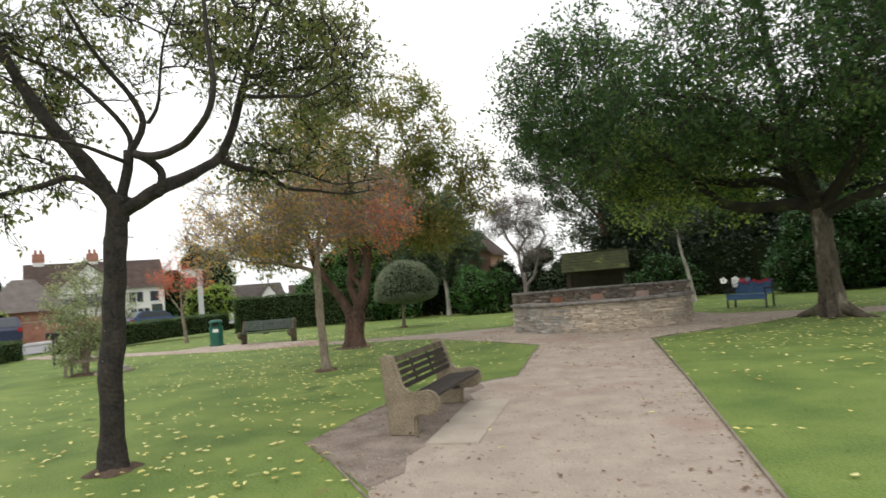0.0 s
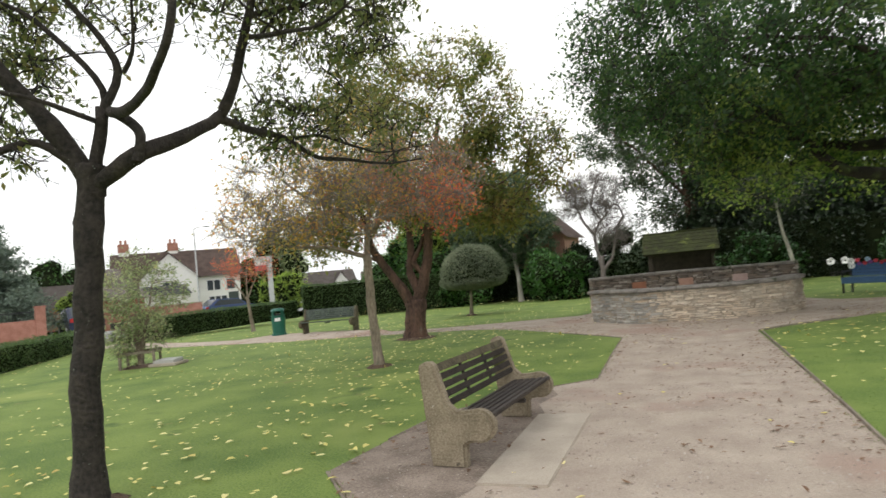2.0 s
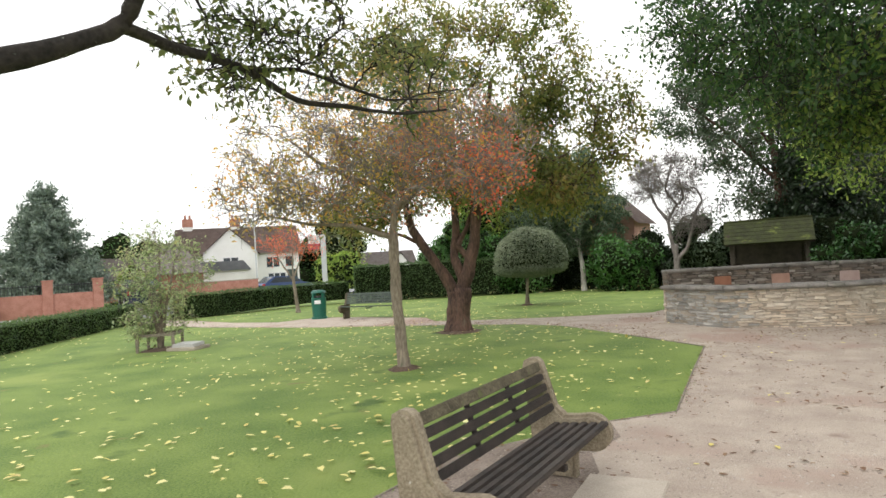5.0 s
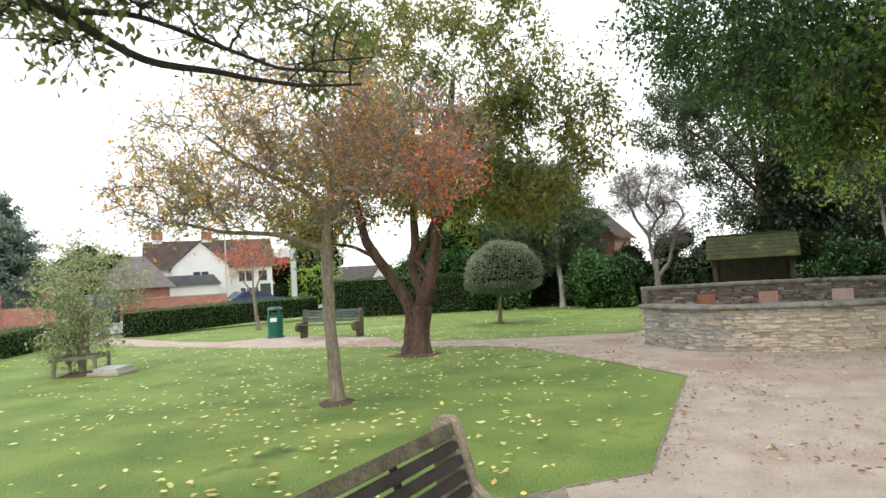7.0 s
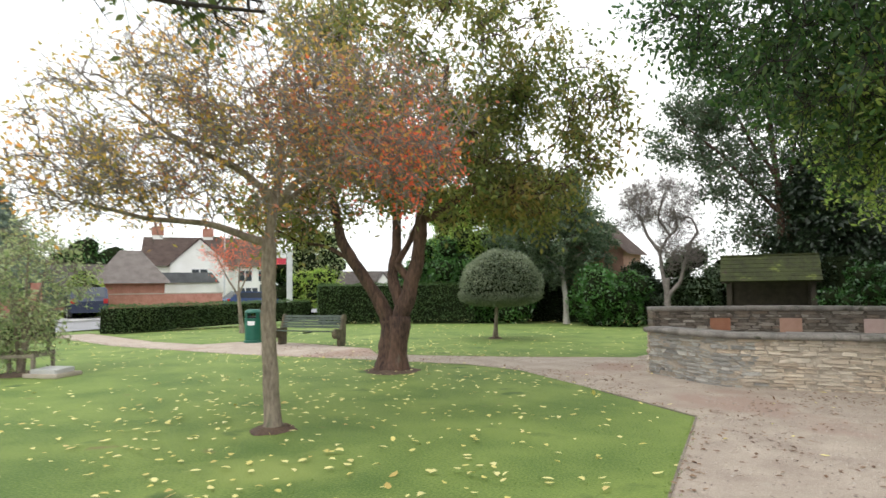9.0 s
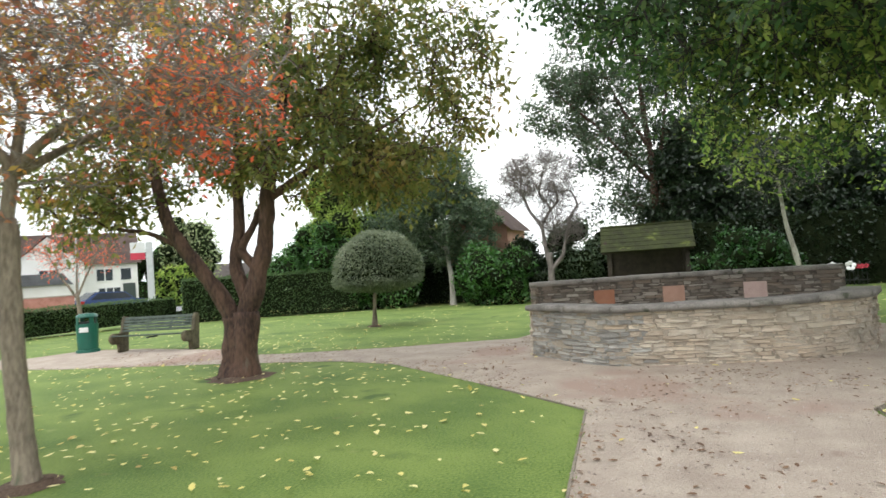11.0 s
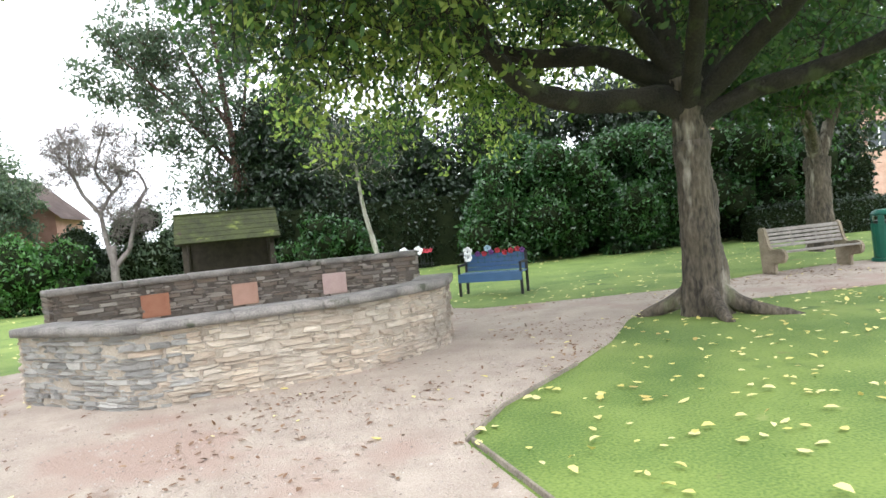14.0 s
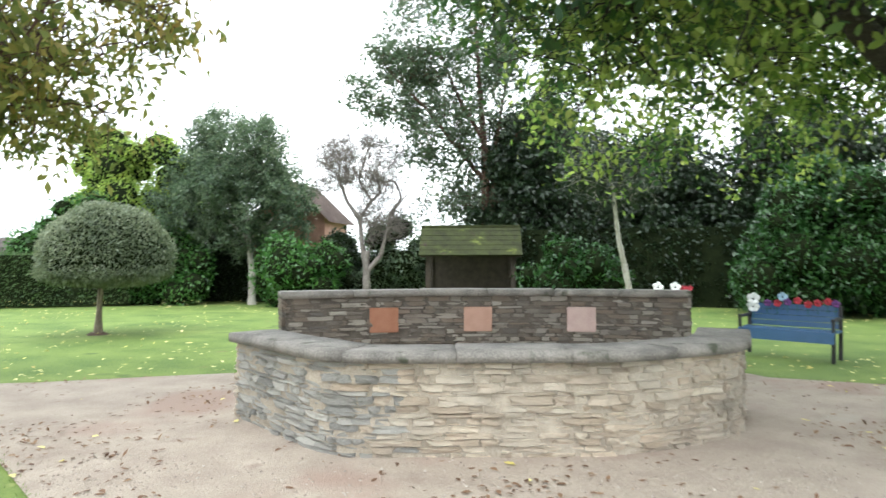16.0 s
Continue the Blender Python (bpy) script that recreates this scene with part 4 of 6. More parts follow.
grow_tree("maple_tree", MAPLE, [
    ([(5.17, 16.55, 0), (5.16, 16.55, 0.4), (5.13, 16.56, 0.9), (5.12, 16.56, 1.5), (5.11, 16.57, 2.15)], 0.25, 0.22),
    ([(5.11, 16.57, 1.85), (5.11, 16.57, 2.3), (5.10, 16.57, 2.75), (5.07, 16.59, 2.95)], 0.215, 0.205),
    ([(5.30, 16.5, -0.05), (5.28, 16.5, 0.5), (5.2, 16.53, 1.3)], 0.16, 0.11),
    ([(5.0, 16.6, -0.05), (5.02, 16.6, 0.6), (5.05, 16.6, 1.6)], 0.16, 0.13),
    ([(5.2, 16.5, 0.35), (5.35, 16.25, 0.12), (5.55, 15.95, 0.03), (5.8, 15.7, -0.05)], 0.13, 0.05),
    ([(5.1, 16.5, 0.35), (4.98, 16.2, 0.1), (4.9, 15.9, -0.04)], 0.12, 0.06),
    ([(5.1, 16.6, 0.35), (4.8, 16.85, 0.12), (4.45, 17.05, -0.03)], 0.14, 0.06),
    ([(5.3, 16.6, 0.35), (5.6, 16.75, 0.1), (5.95, 16.9, -0.04)], 0.13, 0.05),
    ([(5.10, 16.57, 2.1), (5.10, 16.57, 2.55), (4.8, 16.68, 2.76), (4.38, 16.88, 2.76), (3.76, 16.96, 2.77), (3.15, 16.96, 2.91), (2.73, 16.95, 3.28), (2.45, 16.86, 3.7), (2.03, 16.71, 4.14), (1.2, 16.3, 4.7)], 0.18, 0.05),
    ([(5.10, 16.57, 2.1), (5.10, 16.6, 2.75), (4.8, 16.85, 3.1), (4.31, 17.19, 3.42), (3.69, 17.58, 3.48), (3.07, 17.79, 3.65), (2.54, 17.8, 3.87), (1.83, 17.84, 4.3), (0.9, 17.6, 5.0)], 0.17, 0.05),
    ([(5.10, 16.57, 2.1), (5.10, 16.57, 2.6), (4.9, 16.7, 3.6), (4.7, 16.8, 4.9), (4.5, 16.9, 6.6), (4.4, 17, 8.5)], 0.2, 0.05),
    ([(5.10, 16.57, 2.1), (5.15, 16.5, 2.6), (5.4, 15.9, 3.1), (5.5, 15.3, 3.45), (5.7, 14.6, 4.3), (5.9, 13.8, 5.4)], 0.16, 0.05),
    ([(5.10, 16.57, 2.1), (5.2, 16.5, 2.45), (5.6, 16.1, 2.68), (6.1, 15.5, 2.8), (6.4, 14.9, 2.98), (6.9, 14.0, 3.4), (7.4, 13.0, 3.9)], 0.14, 0.04),
    ([(5.10, 16.57, 2.1), (5.2, 16.6, 2.5), (5.8, 16.9, 3.2), (6.7, 17.3, 4.0), (8.0, 17.6, 5.0)], 0.13, 0.03),
    ([(5.05, 16.5, 2.6), (4.5, 15.6, 3.5), (3.7, 14.6, 4.3), (2.6, 13.6, 4.8), (1.4, 13.2, 5.0)], 0.12, 0.03),
    ([(5.1, 16.7, 2.7), (4.8, 18.0, 3.7), (4.4, 19.3, 4.4)], 0.11, 0.03),
    ([(5.0, 16.6, 3.0), (4.0, 16.9, 4.4), (2.6, 17.2, 5.4), (1.0, 17.5, 6.1), (-0.6, 17.7, 6.5)], 0.12, 0.03),
], [((4.4, 16.4, 7.2), (5.4, 5.2, 3.0), 7.5), ((4.6, 14.0, 6.4), (3.2, 2.0, 1.7), 2.6), ((8.2, 15.4, 6.8), (3.0, 3.2, 2.2), 2.4), ((1.2, 15.5, 4.7), (2.2, 2.3, 1.4), 2.2), ((1.6, 16.4, 4.2), (1.9, 1.6, 0.9), 0.9, L_MAPLE_BACKLIT), ((3.6, 13.2, 4.8), (3.0, 2.0, 1.3), 2.0), ((7.4, 15.2, 4.5), (2.4, 3.0, 1.4), 1.8), ((3.0, 19.2, 4.3), (2.8, 2.2, 1.5), 2.2, L_MAPLE_BACKLIT), ((1.6, 17.6, 4.0), (1.8, 1.6, 1.2), 1.6, L_MAPLE_BACKLIT), ((2.6, 20.8, 3.8), (2.4, 1.6, 1.3), 1.3, L_MAPLE_BACKLIT), ((4.2, 19.6, 4.5), (2.3, 1.6, 1.2), 1.8, L_MAPLE_BACKLIT), ((6.6, 19.0, 4.6), (2.0, 1.8, 1.2), 1.4, L_MAPLE_BACKLIT), ((-0.5, 17.6, 6.5), (2.1, 2.4, 1.7), 3.0), ((0.4, 18.4, 5.0), (2.0, 2.0, 1.0), 1.8), ((4.9, 16.0, 4.4), (2.6, 2.4, 0.8), 1.2), ((6.6, 16.6, 4.0), (1.8, 1.8, 0.8), 0.9)],
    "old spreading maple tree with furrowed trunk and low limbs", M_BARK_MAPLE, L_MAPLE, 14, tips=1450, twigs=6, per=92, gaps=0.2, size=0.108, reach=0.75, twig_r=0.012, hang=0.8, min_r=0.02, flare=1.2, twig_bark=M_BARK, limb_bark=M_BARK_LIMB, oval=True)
grow_tree("lime_tree", (13.0, 21.4, 0), [
    ([(13.0, 21.4, 0), (13.0, 21.4, 1.4), (13.05, 21.4, 2.2)], 0.30, 0.27),
    ([(13.05, 21.4, 2.0), (12.6, 21.2, 3.0), (11.9, 20.9, 4.2), (11.2, 20.7, 5.6)], 0.17, 0.05),
    ([(13.05, 21.4, 2.0), (13.6, 21.4, 3.1), (14.2, 21.3, 4.5), (14.6, 21.2, 6)], 0.17, 0.05),
    ([(13.05, 21.4, 2.1), (13.0, 21.6, 3.6), (13, 21.7, 6)], 0.14, 0.05),
    ([(12.9, 21.3, 2.3), (12.0, 20.6, 2.9), (10.9, 19.9, 3.3)], 0.1, 0.03),
], [((13, 21.4, 6.0), (4.2, 4.0, 2.8), 5), ((10.8, 20.2, 4.1), (2.0, 2.2, 1.1), 2), ((15, 20.5, 4.2), (2.2, 2.2, 1.2), 1.5)],
    "broad lime tree with a straight grey trunk", M_BARK_MAPLE, L_MAPLE, 15, tips=270, twigs=6, per=120, size=0.17, reach=0.8, twig_r=0.014, hang=0.7, min_r=0.022)
grow_tree("young_tree", (-18.0, 23.9, 0), [
    ([(-18.0, 23.9, 0), (-18.05, 23.85, 0.9), (-18.1, 23.8, 1.5)], 0.085, 0.06),
    ([(-18.1, 23.8, 1.4), (-18.5, 23.6, 2.1), (-18.8, 23.4, 2.9)], 0.04, 0.015),
    ([(-18.1, 23.8, 1.4), (-17.8, 24.0, 2.2), (-17.5, 24.2, 3.0)], 0.04, 0.015),
    ([(-18.1, 23.8, 1.4), (-18.1, 23.9, 3.2)], 0.04, 0.012),
], [((-18.1, 23.8, 2.9), (1.3, 1.3, 0.8), 1)], "slender young tree losing its brown leaves", M_BARK_PALE, L_RED, 16, tips=90, twigs=6, per=16, size=0.07, reach=0.45, twig_r=0.008, hang=0.4, min_r=0.012)

M_EARTH = surface("bare_brown_earth", (0.07, 0.045, 0.03), (0.17, 0.115, 0.08), 6.0, 60.0, 0.95, 1.0, lift=0.03)
for x, y, r in ((-5.55, 11.6, 0.24), (-6.85, 16.2, 0.5), (-4.71, 5.06, 0.24), (-8.16, 24.58, 0.22), (-13.0, 13.25, 0.45)):
    bm = bmesh.new()
    bmesh.ops.create_circle(bm, cap_ends=True, segments=28, radius=1.0)
    for v in bm.verts:
        k = r * (1 + 0.28 * noise.noise(v.co * 2.1 + Vector((x, y, 0))))
        v.co = Vector((v.co.x * k, v.co.y * k, 0))
    rim = [v for v in bm.verts]
    top = bm.faces[:][0]
    made = bmesh.ops.inset_individual(bm, faces=[top], thickness=r * 0.4)
    for v in bm.verts:
        v.co.z = 0.05 if v not in rim else 0.004
    patch = part("earth_patch", bm, M_EARTH, None, smooth=True)
    patch.location = (x, y, lie(x, y))
    tagged(patch, "bare brown earth round the foot of a tree", "earth", "earth patches")

# ---- shrubs and hedges ----
bush("topiary_tree", (-7.92, 24.5, 1.53), (1.31, 1.31, 1.24), "clipped round topiary tree with grey-green leaves on a thin stem", L_TOPIARY, 21, n=26000, size=0.07, category="topiary", floor=0.6, clipped=True, stem=([(-8.16, 24.58, 0), (-8.13, 24.56, 0.4), (-8.05, 24.5, 1.2)], (0.10, 0.06, 0.05), M_BARK_PALE))
grow_tree("garden_shrub", (-13.00, 13.25, 0), [
    ([(-13.00, 13.25, 0), (-13.10, 13.20, 0.8), (-13.20, 13.10, 1.7)], 0.05, 0.015),
    ([(-13.00, 13.25, 0), (-12.85, 13.30, 0.9), (-12.70, 13.50, 2.0)], 0.05, 0.015),
    ([(-13.00, 13.25, 0), (-13.00, 13.30, 1.0), (-12.95, 13.30, 2.4)], 0.05, 0.012),
    ([(-13.00, 13.25, 0), (-13.20, 13.40, 0.7), (-13.50, 13.40, 1.4)], 0.04, 0.012),
], [((-13.00, 13.30, 1.75), (1.15, 1.15, 1.05), 3), ((-13.00, 13.25, 0.8), (0.75, 0.75, 0.6), 1.4)], "open leafy shrub with pale green leaves in a low timber guard", M_BARK_PALE, L_SHRUB, 22, tips=150, twigs=7, per=30, size=0.09, reach=0.35, twig_r=0.007, hang=0.3, category="shrub", min_r=0.01)
hedge("low_hedge", [(-13.0, 4.5), (-17.0, 10.8), (-20.4, 15.9), (-22.0, 18.1), (-22.3, 19.3)], 0.9, 0.72, "low clipped dark green boundary hedge", L_HEDGE, 31, 420, 0.06)
hedge("boundary_hedge", [(-22.1, 21.4), (-22.4, 26.5), (-22.4, 30.0), (-21.6, 32.2)], 0.9, 0.98, "clipped dark green boundary hedge along the road", L_HEDGE, 32, 330, 0.07)
hedge("tall_hedge", [(-20.9, 32.2), (-18.5, 34.0), (-14.0, 36.2)], 1.3, 1.98, "tall clipped hedge at the back of the lawn", L_HEDGE, 33, 220, 0.09)
bush("laurel_bush", (-16.6, 36.6, 2.3), (2.6, 1.6, 2.7), "large glossy laurel bush", L_LAUREL, 41, n=16000, size=0.17)
bush("laurel_bush", (-13.2, 36.8, 1.4), (2.6, 1.5, 1.9), "spreading laurel bush behind the topiary", L_LAUREL, 40, n=12000, size=0.17)
bush("laurel_bush", (-15.4, 38.4, 4.2), (4.2, 1.8, 3.7), "tall yellow-green leafy bush behind the lawn", L_YELLOW, 42, n=20000, size=0.19)
grow_tree("holly_tree", (-9.28, 36.90, 0.00), [
    ([(-9.28, 36.90, 0.00), (-9.30, 36.96, 1.19), (-9.46, 37.08, 2.38), (-9.64, 37.26, 4.05), (-9.76, 37.38, 6.19)], 0.15, 0.04),
    ([(-9.52, 37.14, 2.62), (-10.47, 37.14, 3.57), (-11.30, 37.14, 4.28)], 0.06, 0.02), ([(-9.52, 37.14, 2.62), (-8.57, 37.14, 3.45), (-7.97, 37.14, 4.17)], 0.06, 0.02),
], [((-10.1, 37.38, 4.1), (3.3, 2.4, 2.2), 5), ((-10.1, 37.38, 6.0), (2.4, 1.8, 2.2), 3.4)], "dark holly tree with a pale bare trunk", M_BIRCH, L_HOLLY, 43, tips=520, twigs=6, per=85, size=0.16, reach=0.55, hang=0.4, twig_bark=M_BARK)
bush("laurel_bush", (-6.6, 35.2, 1.1), (2.2, 1.5, 1.9), "low spreading laurel bush", L_LAUREL, 44, n=12000, size=0.17)
hedge("back_hedge", [(-17.5, 41.2), (-10.5, 40.0), (-5.0, 38.6), (1.5, 36.5)], 1.2, 2.0, "dark unclipped hedge closing the back of the garden", L_DARK, 34, 160, 0.13, 0.15)
hedge("back_hedge", [(1.5, 33.4), (6.5, 32.0), (14.0, 30.0), (22.0, 27.0)], 1.4, 2.6, "dark tall hedge behind the laurels", L_DARK, 35, 120, 0.16, 0.2)
bush("laurel_bush", (2.6, 30.6, 0.8), (1.6, 1.2, 1.4), "low spreading laurel bush", L_LAUREL_SHADED, 45, n=6000, size=0.17)
for k, (c, r, n) in enumerate((((9.2, 28.9, 1.7), (2.9, 1.8, 2.7), 24000), ((12.6, 27.6, 1.8), (3.2, 1.8, 2.7), 24000), ((16.5, 26.5, 2.0), (3.0, 1.8, 2.4), 9000))):
    bush("laurel_bush", c, r, "tall dense laurel hedge mass at the lawn's edge", L_LAUREL_SHADED, 46 + k, n=int(n * 1.3), size=0.15)
# ---- dark trees at the back ----
def tall_tree(name, x, y, height, width, label, leaves, seed, tips=260, per=70, size=0.2, low=0.8, bark=M_BARK):
    h, w = height, width
    grow_tree(name, (x, y, 0), [
        ([(x, y, 0), (x + 0.05, y, h * 0.3), (x - 0.08, y, h * 0.6), (x, y, h * 0.92)], 0.24, 0.05),
        ([(x, y, h * 0.25), (x - w * 0.5, y, h * 0.42), (x - w * 0.75, y, h * 0.55)], 0.1, 0.03),
        ([(x, y, h * 0.25), (x + w * 0.5, y, h * 0.40), (x + w * 0.75, y, h * 0.5)], 0.1, 0.03),
        ([(x, y, h * 0.45), (x + w * 0.3, y - 0.4, h * 0.65), (x + w * 0.5, y - 0.5, h * 0.78)], 0.09, 0.03),
        ([(x, y, h * 0.45), (x - w * 0.3, y - 0.4, h * 0.65), (x - w * 0.5, y - 0.5, h * 0.76)], 0.09, 0.03),
    ], [((x, y, h * 0.72), (w * 0.85, w * 0.7, h * 0.3), 4), ((x, y - 0.2, h * 0.42), (w, w * 0.8, h * 0.26), 4), ((x, y - 0.2, h * 0.2 + low), (w * 0.9, w * 0.7, h * 0.16), 2)], label, bark, leaves, seed, tips=tips, twigs=5, per=per, size=size, reach=0.8, hang=0.5, min_r=0.02)


grow_tree("evergreen_tree", (0.2, 35.0, 0), [
    ([(0.2, 35.0, 0), (0.15, 35.0, 2.5), (0.2, 35.0, 5.0), (0.0, 35.0, 7.5), (-0.2, 35.0, 11.0)], 0.21, 0.05),
    ([(0.4, 35.0, 0), (0.42, 35.0, 3.0), (0.5, 35.0, 5.5), (1.0, 35.0, 8.5)], 0.15, 0.04),
    ([(0.1, 35.0, 4.6), (-0.9, 34.9, 5.8), (-2.0, 34.8, 7.2), (-3.2, 34.8, 8.4)], 0.10, 0.03),
    ([(0.1, 35.0, 6.0), (-0.9, 34.8, 7.8), (-1.6, 34.8, 9.6)], 0.09, 0.03),
    ([(0.4, 35.0, 5.0), (1.4, 34.8, 6.3), (2.4, 34.8, 7.2)], 0.09, 0.03),
], [((-3.0, 34.9, 8.2), (2.0, 1.6, 1.5), 2.6), ((-1.0, 35.0, 10.2), (2.9, 2.0, 2.4), 4.2), ((-1.4, 35.0, 6.3), (1.7, 1.4, 1.5), 2.4), ((1.6, 35.3, 7.6), (2.4, 1.6, 2.4), 3.0), ((-0.8, 35.6, 4.0), (1.7, 1.0, 1.5), 1.8), ((1.5, 35.6, 4.0), (1.7, 1.0, 2.2), 2.0)],
    "tall grey-green evergreen tree with twin brown stems", M_BARK_RED, L_EVER, 61, tips=400, twigs=6, per=66, size=0.18, reach=0.75, hang=0.4, min_r=0.022)
for k, (x, y, h, w) in enumerate(((2.4, 35.4, 7.2, 2.6), (6.4, 34.4, 5.8, 2.6), (10.8, 33.4, 6.6, 2.8), (15.4, 32.0, 6.6, 3.0), (20.5, 29.0, 8.0, 3.2))):
    tall_tree("yew_tree", x, y, h, w, "tall dark evergreen tree at the back of the garden", L_DARK, 62 + k, 420, 95, 0.22)
tall_tree("evergreen_tree", -13.2, 41.0, 7.0, 2.6, "dark evergreen tree at the back of the lawn", L_DARK, 68, 200, 80)
tall_tree("yew_tree", 4.6, 33.6, 5.0, 2.0, "dark evergreen tree behind the memorial walls", L_DARK, 69, 200, 80, 0.16)
grow_tree("bare_tree", (-4.30, 35.20, 0.00), [
    ([(-4.30, 35.20, 0.00), (-4.30, 35.20, 1.12), (-4.30, 35.20, 2.13)], 0.16, 0.12),
    ([(-4.30, 35.20, 1.40), (-4.48, 35.20, 2.4), (-4.56, 35.20, 3.3), (-4.15, 35.15, 3.95), (-3.75, 35.10, 4.3), (-3.9, 35.1, 5.2)], 0.11, 0.03),
    ([(-4.50, 35.20, 3.2), (-5.05, 35.25, 4.0), (-5.40, 35.30, 5.0), (-5.30, 35.30, 5.6), (-5.65, 35.30, 6.4)], 0.085, 0.02),
    ([(-4.30, 35.20, 1.30), (-3.75, 35.20, 1.95), (-3.50, 35.15, 2.9), (-3.35, 35.1, 3.5), (-2.95, 35.10, 4.1), (-3.2, 35.10, 4.75), (-3.7, 35.1, 4.7)], 0.10, 0.03),
    ([(-4.10, 35.15, 4.0), (-4.6, 35.2, 4.8), (-4.35, 35.2, 5.6), (-4.1, 35.2, 6.4)], 0.06, 0.02),
], [((-4.3, 35.20, 5.5), (1.7, 1.2, 1.2), 1), ((-3.7, 35.20, 3.6), (1.1, 0.8, 1.3), 0.7), ((-5.5, 35.2, 5.2), (0.9, 0.8, 1.2), 0.5)], "bare twisted tree with pale grey twigs", M_TWIG, L_BROWN, 71, tips=360, twigs=13, per=0, size=0.06, reach=0.6, twig_r=0.011, min_r=0.016)
bush("evergreen_bush", (-5.9, 38.0, 1.2), (2.0, 1.2, 1.7), "dark evergreen bush behind the bare tree", L_DARK, 58, n=9000, size=0.16, rough_edge=0.2)
bush("evergreen_bush", (-3.0, 36.9, 1.7), (2.0, 1.3, 2.2), "dark evergreen bush beside the shelter", L_HOLLY, 59, n=9000, size=0.16, rough_edge=0.2)
M_ROOF_MOSS = surface("mossy_roof_tiles", (0.014, 0.016, 0.006), (0.05, 0.06, 0.014), 3.0, 40.0, 0.95, 0.9, spots=(((0.04, 0.028, 0.02), 2.0, -0.02), ((0.115, 0.135, 0.03), 3.0, 0.01)))
M_DARKWOOD = surface("dark_stained_timber", (0.02, 0.014, 0.01), (0.055, 0.04, 0.03), 6.0, 60.0, 0.8, 0.4)
shelter = thing("shelter", pose(-0.38, 32.4, -0.18), "small open timber shelter with a mossy tiled roof", "shelter")
for x in (-1.35, 1.35):
    for y in (-0.7, 0.7):
        part("post", boxed(x - 0.08, x + 0.08, y - 0.08, y + 0.08, 0, 1.80, 0.01), M_DARKWOOD, shelter)
# Added board across the open back, dark to stand in for the shade inside.
part("back_wall", boxed(-1.27, 1.27, 0.72, 0.78, 0, 1.8), M_DARKWOOD, shelter)
part("beam", boxed(-1.6, 1.6, -0.79, -0.65, 1.72, 1.84, 0.01), M_DARKWOOD, shelter)
for sgn in (-1, 1):
    for row in range(6):
        t0 = row / 6
        y0, z0 = sgn * (1.05 * (1 - t0)), 1.78 + 0.95 * t0
        tilt = Matrix.Translation((0, y0, z0)) @ Matrix.Rotation(-sgn * math.atan2(0.95, 1.05), 4, "X")
        a, b = (0, 0.27) if sgn < 0 else (-0.27, 0)
        part("tile_course", boxed(-1.62, 1.62, a, b, 0.0 - 0.004 * row, 0.035, 0.006, tilt @ Matrix.Rotation(sgn * 0.05, 4, "X")), M_ROOF_MOSS, shelter)
part("ridge", boxed(-1.64, 1.64, -0.09, 0.09, 2.70, 2.79, 0.03), M_ROOF_MOSS, shelter)
grow_tree("birch_sapling", (3.45, 26.8, 0), [([(3.45, 26.8, 0), (3.32, 26.8, 1.0), (3.12, 26.8, 2.0), (3.0, 26.8, 3.2)], 0.085, 0.04)], [((2.95, 26.8, 3.7), (1.2, 1.0, 0.9), 1)],
          "thin pale-barked sapling against the dark trees", M_BIRCH, L_DARK, 72, tips=60, twigs=5, per=40, size=0.14, reach=0.5)

# ---- blue bench with wreaths ----
M_BLUE = plain("slate_blue_painted_metal", (0.085, 0.17, 0.33), 0.3)
M_REDP = plain("red_poppy_cloth", (0.42, 0.03, 0.05), 0.7)
M_PURPLE = plain("purple_petals", (0.16, 0.05, 0.22), 0.7)
blue = thing("memorial_bench", pose(4.38, 21.42, 0, 0, 0, -41), "slate blue metal bench decked with poppies", "bench")
for x in (-0.62, 0.62):
    part("leg", boxed(x - 0.025, x + 0.025, -0.28, -0.23, 0, 0.42, 0.008), M_BLACK, blue)
    part("leg", boxed(x - 0.025, x + 0.025, 0.15, 0.20, 0, 0.80, 0.008, Matrix.Rotation(-0.06, 4, "X")), M_BLACK, blue)
    part("armrest", boxed(x - 0.03, x + 0.03, -0.28, 0.20, 0.58, 0.62, 0.01), M_BLACK, blue)
    part("arm_post", boxed(x - 0.02, x + 0.02, -0.27, -0.23, 0.42, 0.59, 0.005), M_BLACK, blue)
for i in range(6):
    part("seat_slat", boxed(-0.64, 0.64, -0.27 + i * 0.075, -0.21 + i * 0.075, 0.41, 0.435, 0.005), M_BLUE, blue)
part("seat_apron", boxed(-0.64, 0.64, -0.29, -0.27, 0.27, 0.432, 0.005), M_BLUE, blue)
for i in range(4):
    part("back_slat", boxed(-0.64, 0.64, 0.195 + 0.012 * i, 0.215 + 0.012 * i, 0.445 + i * 0.085, 0.524 + i * 0.085, 0.005), M_BLUE, blue)


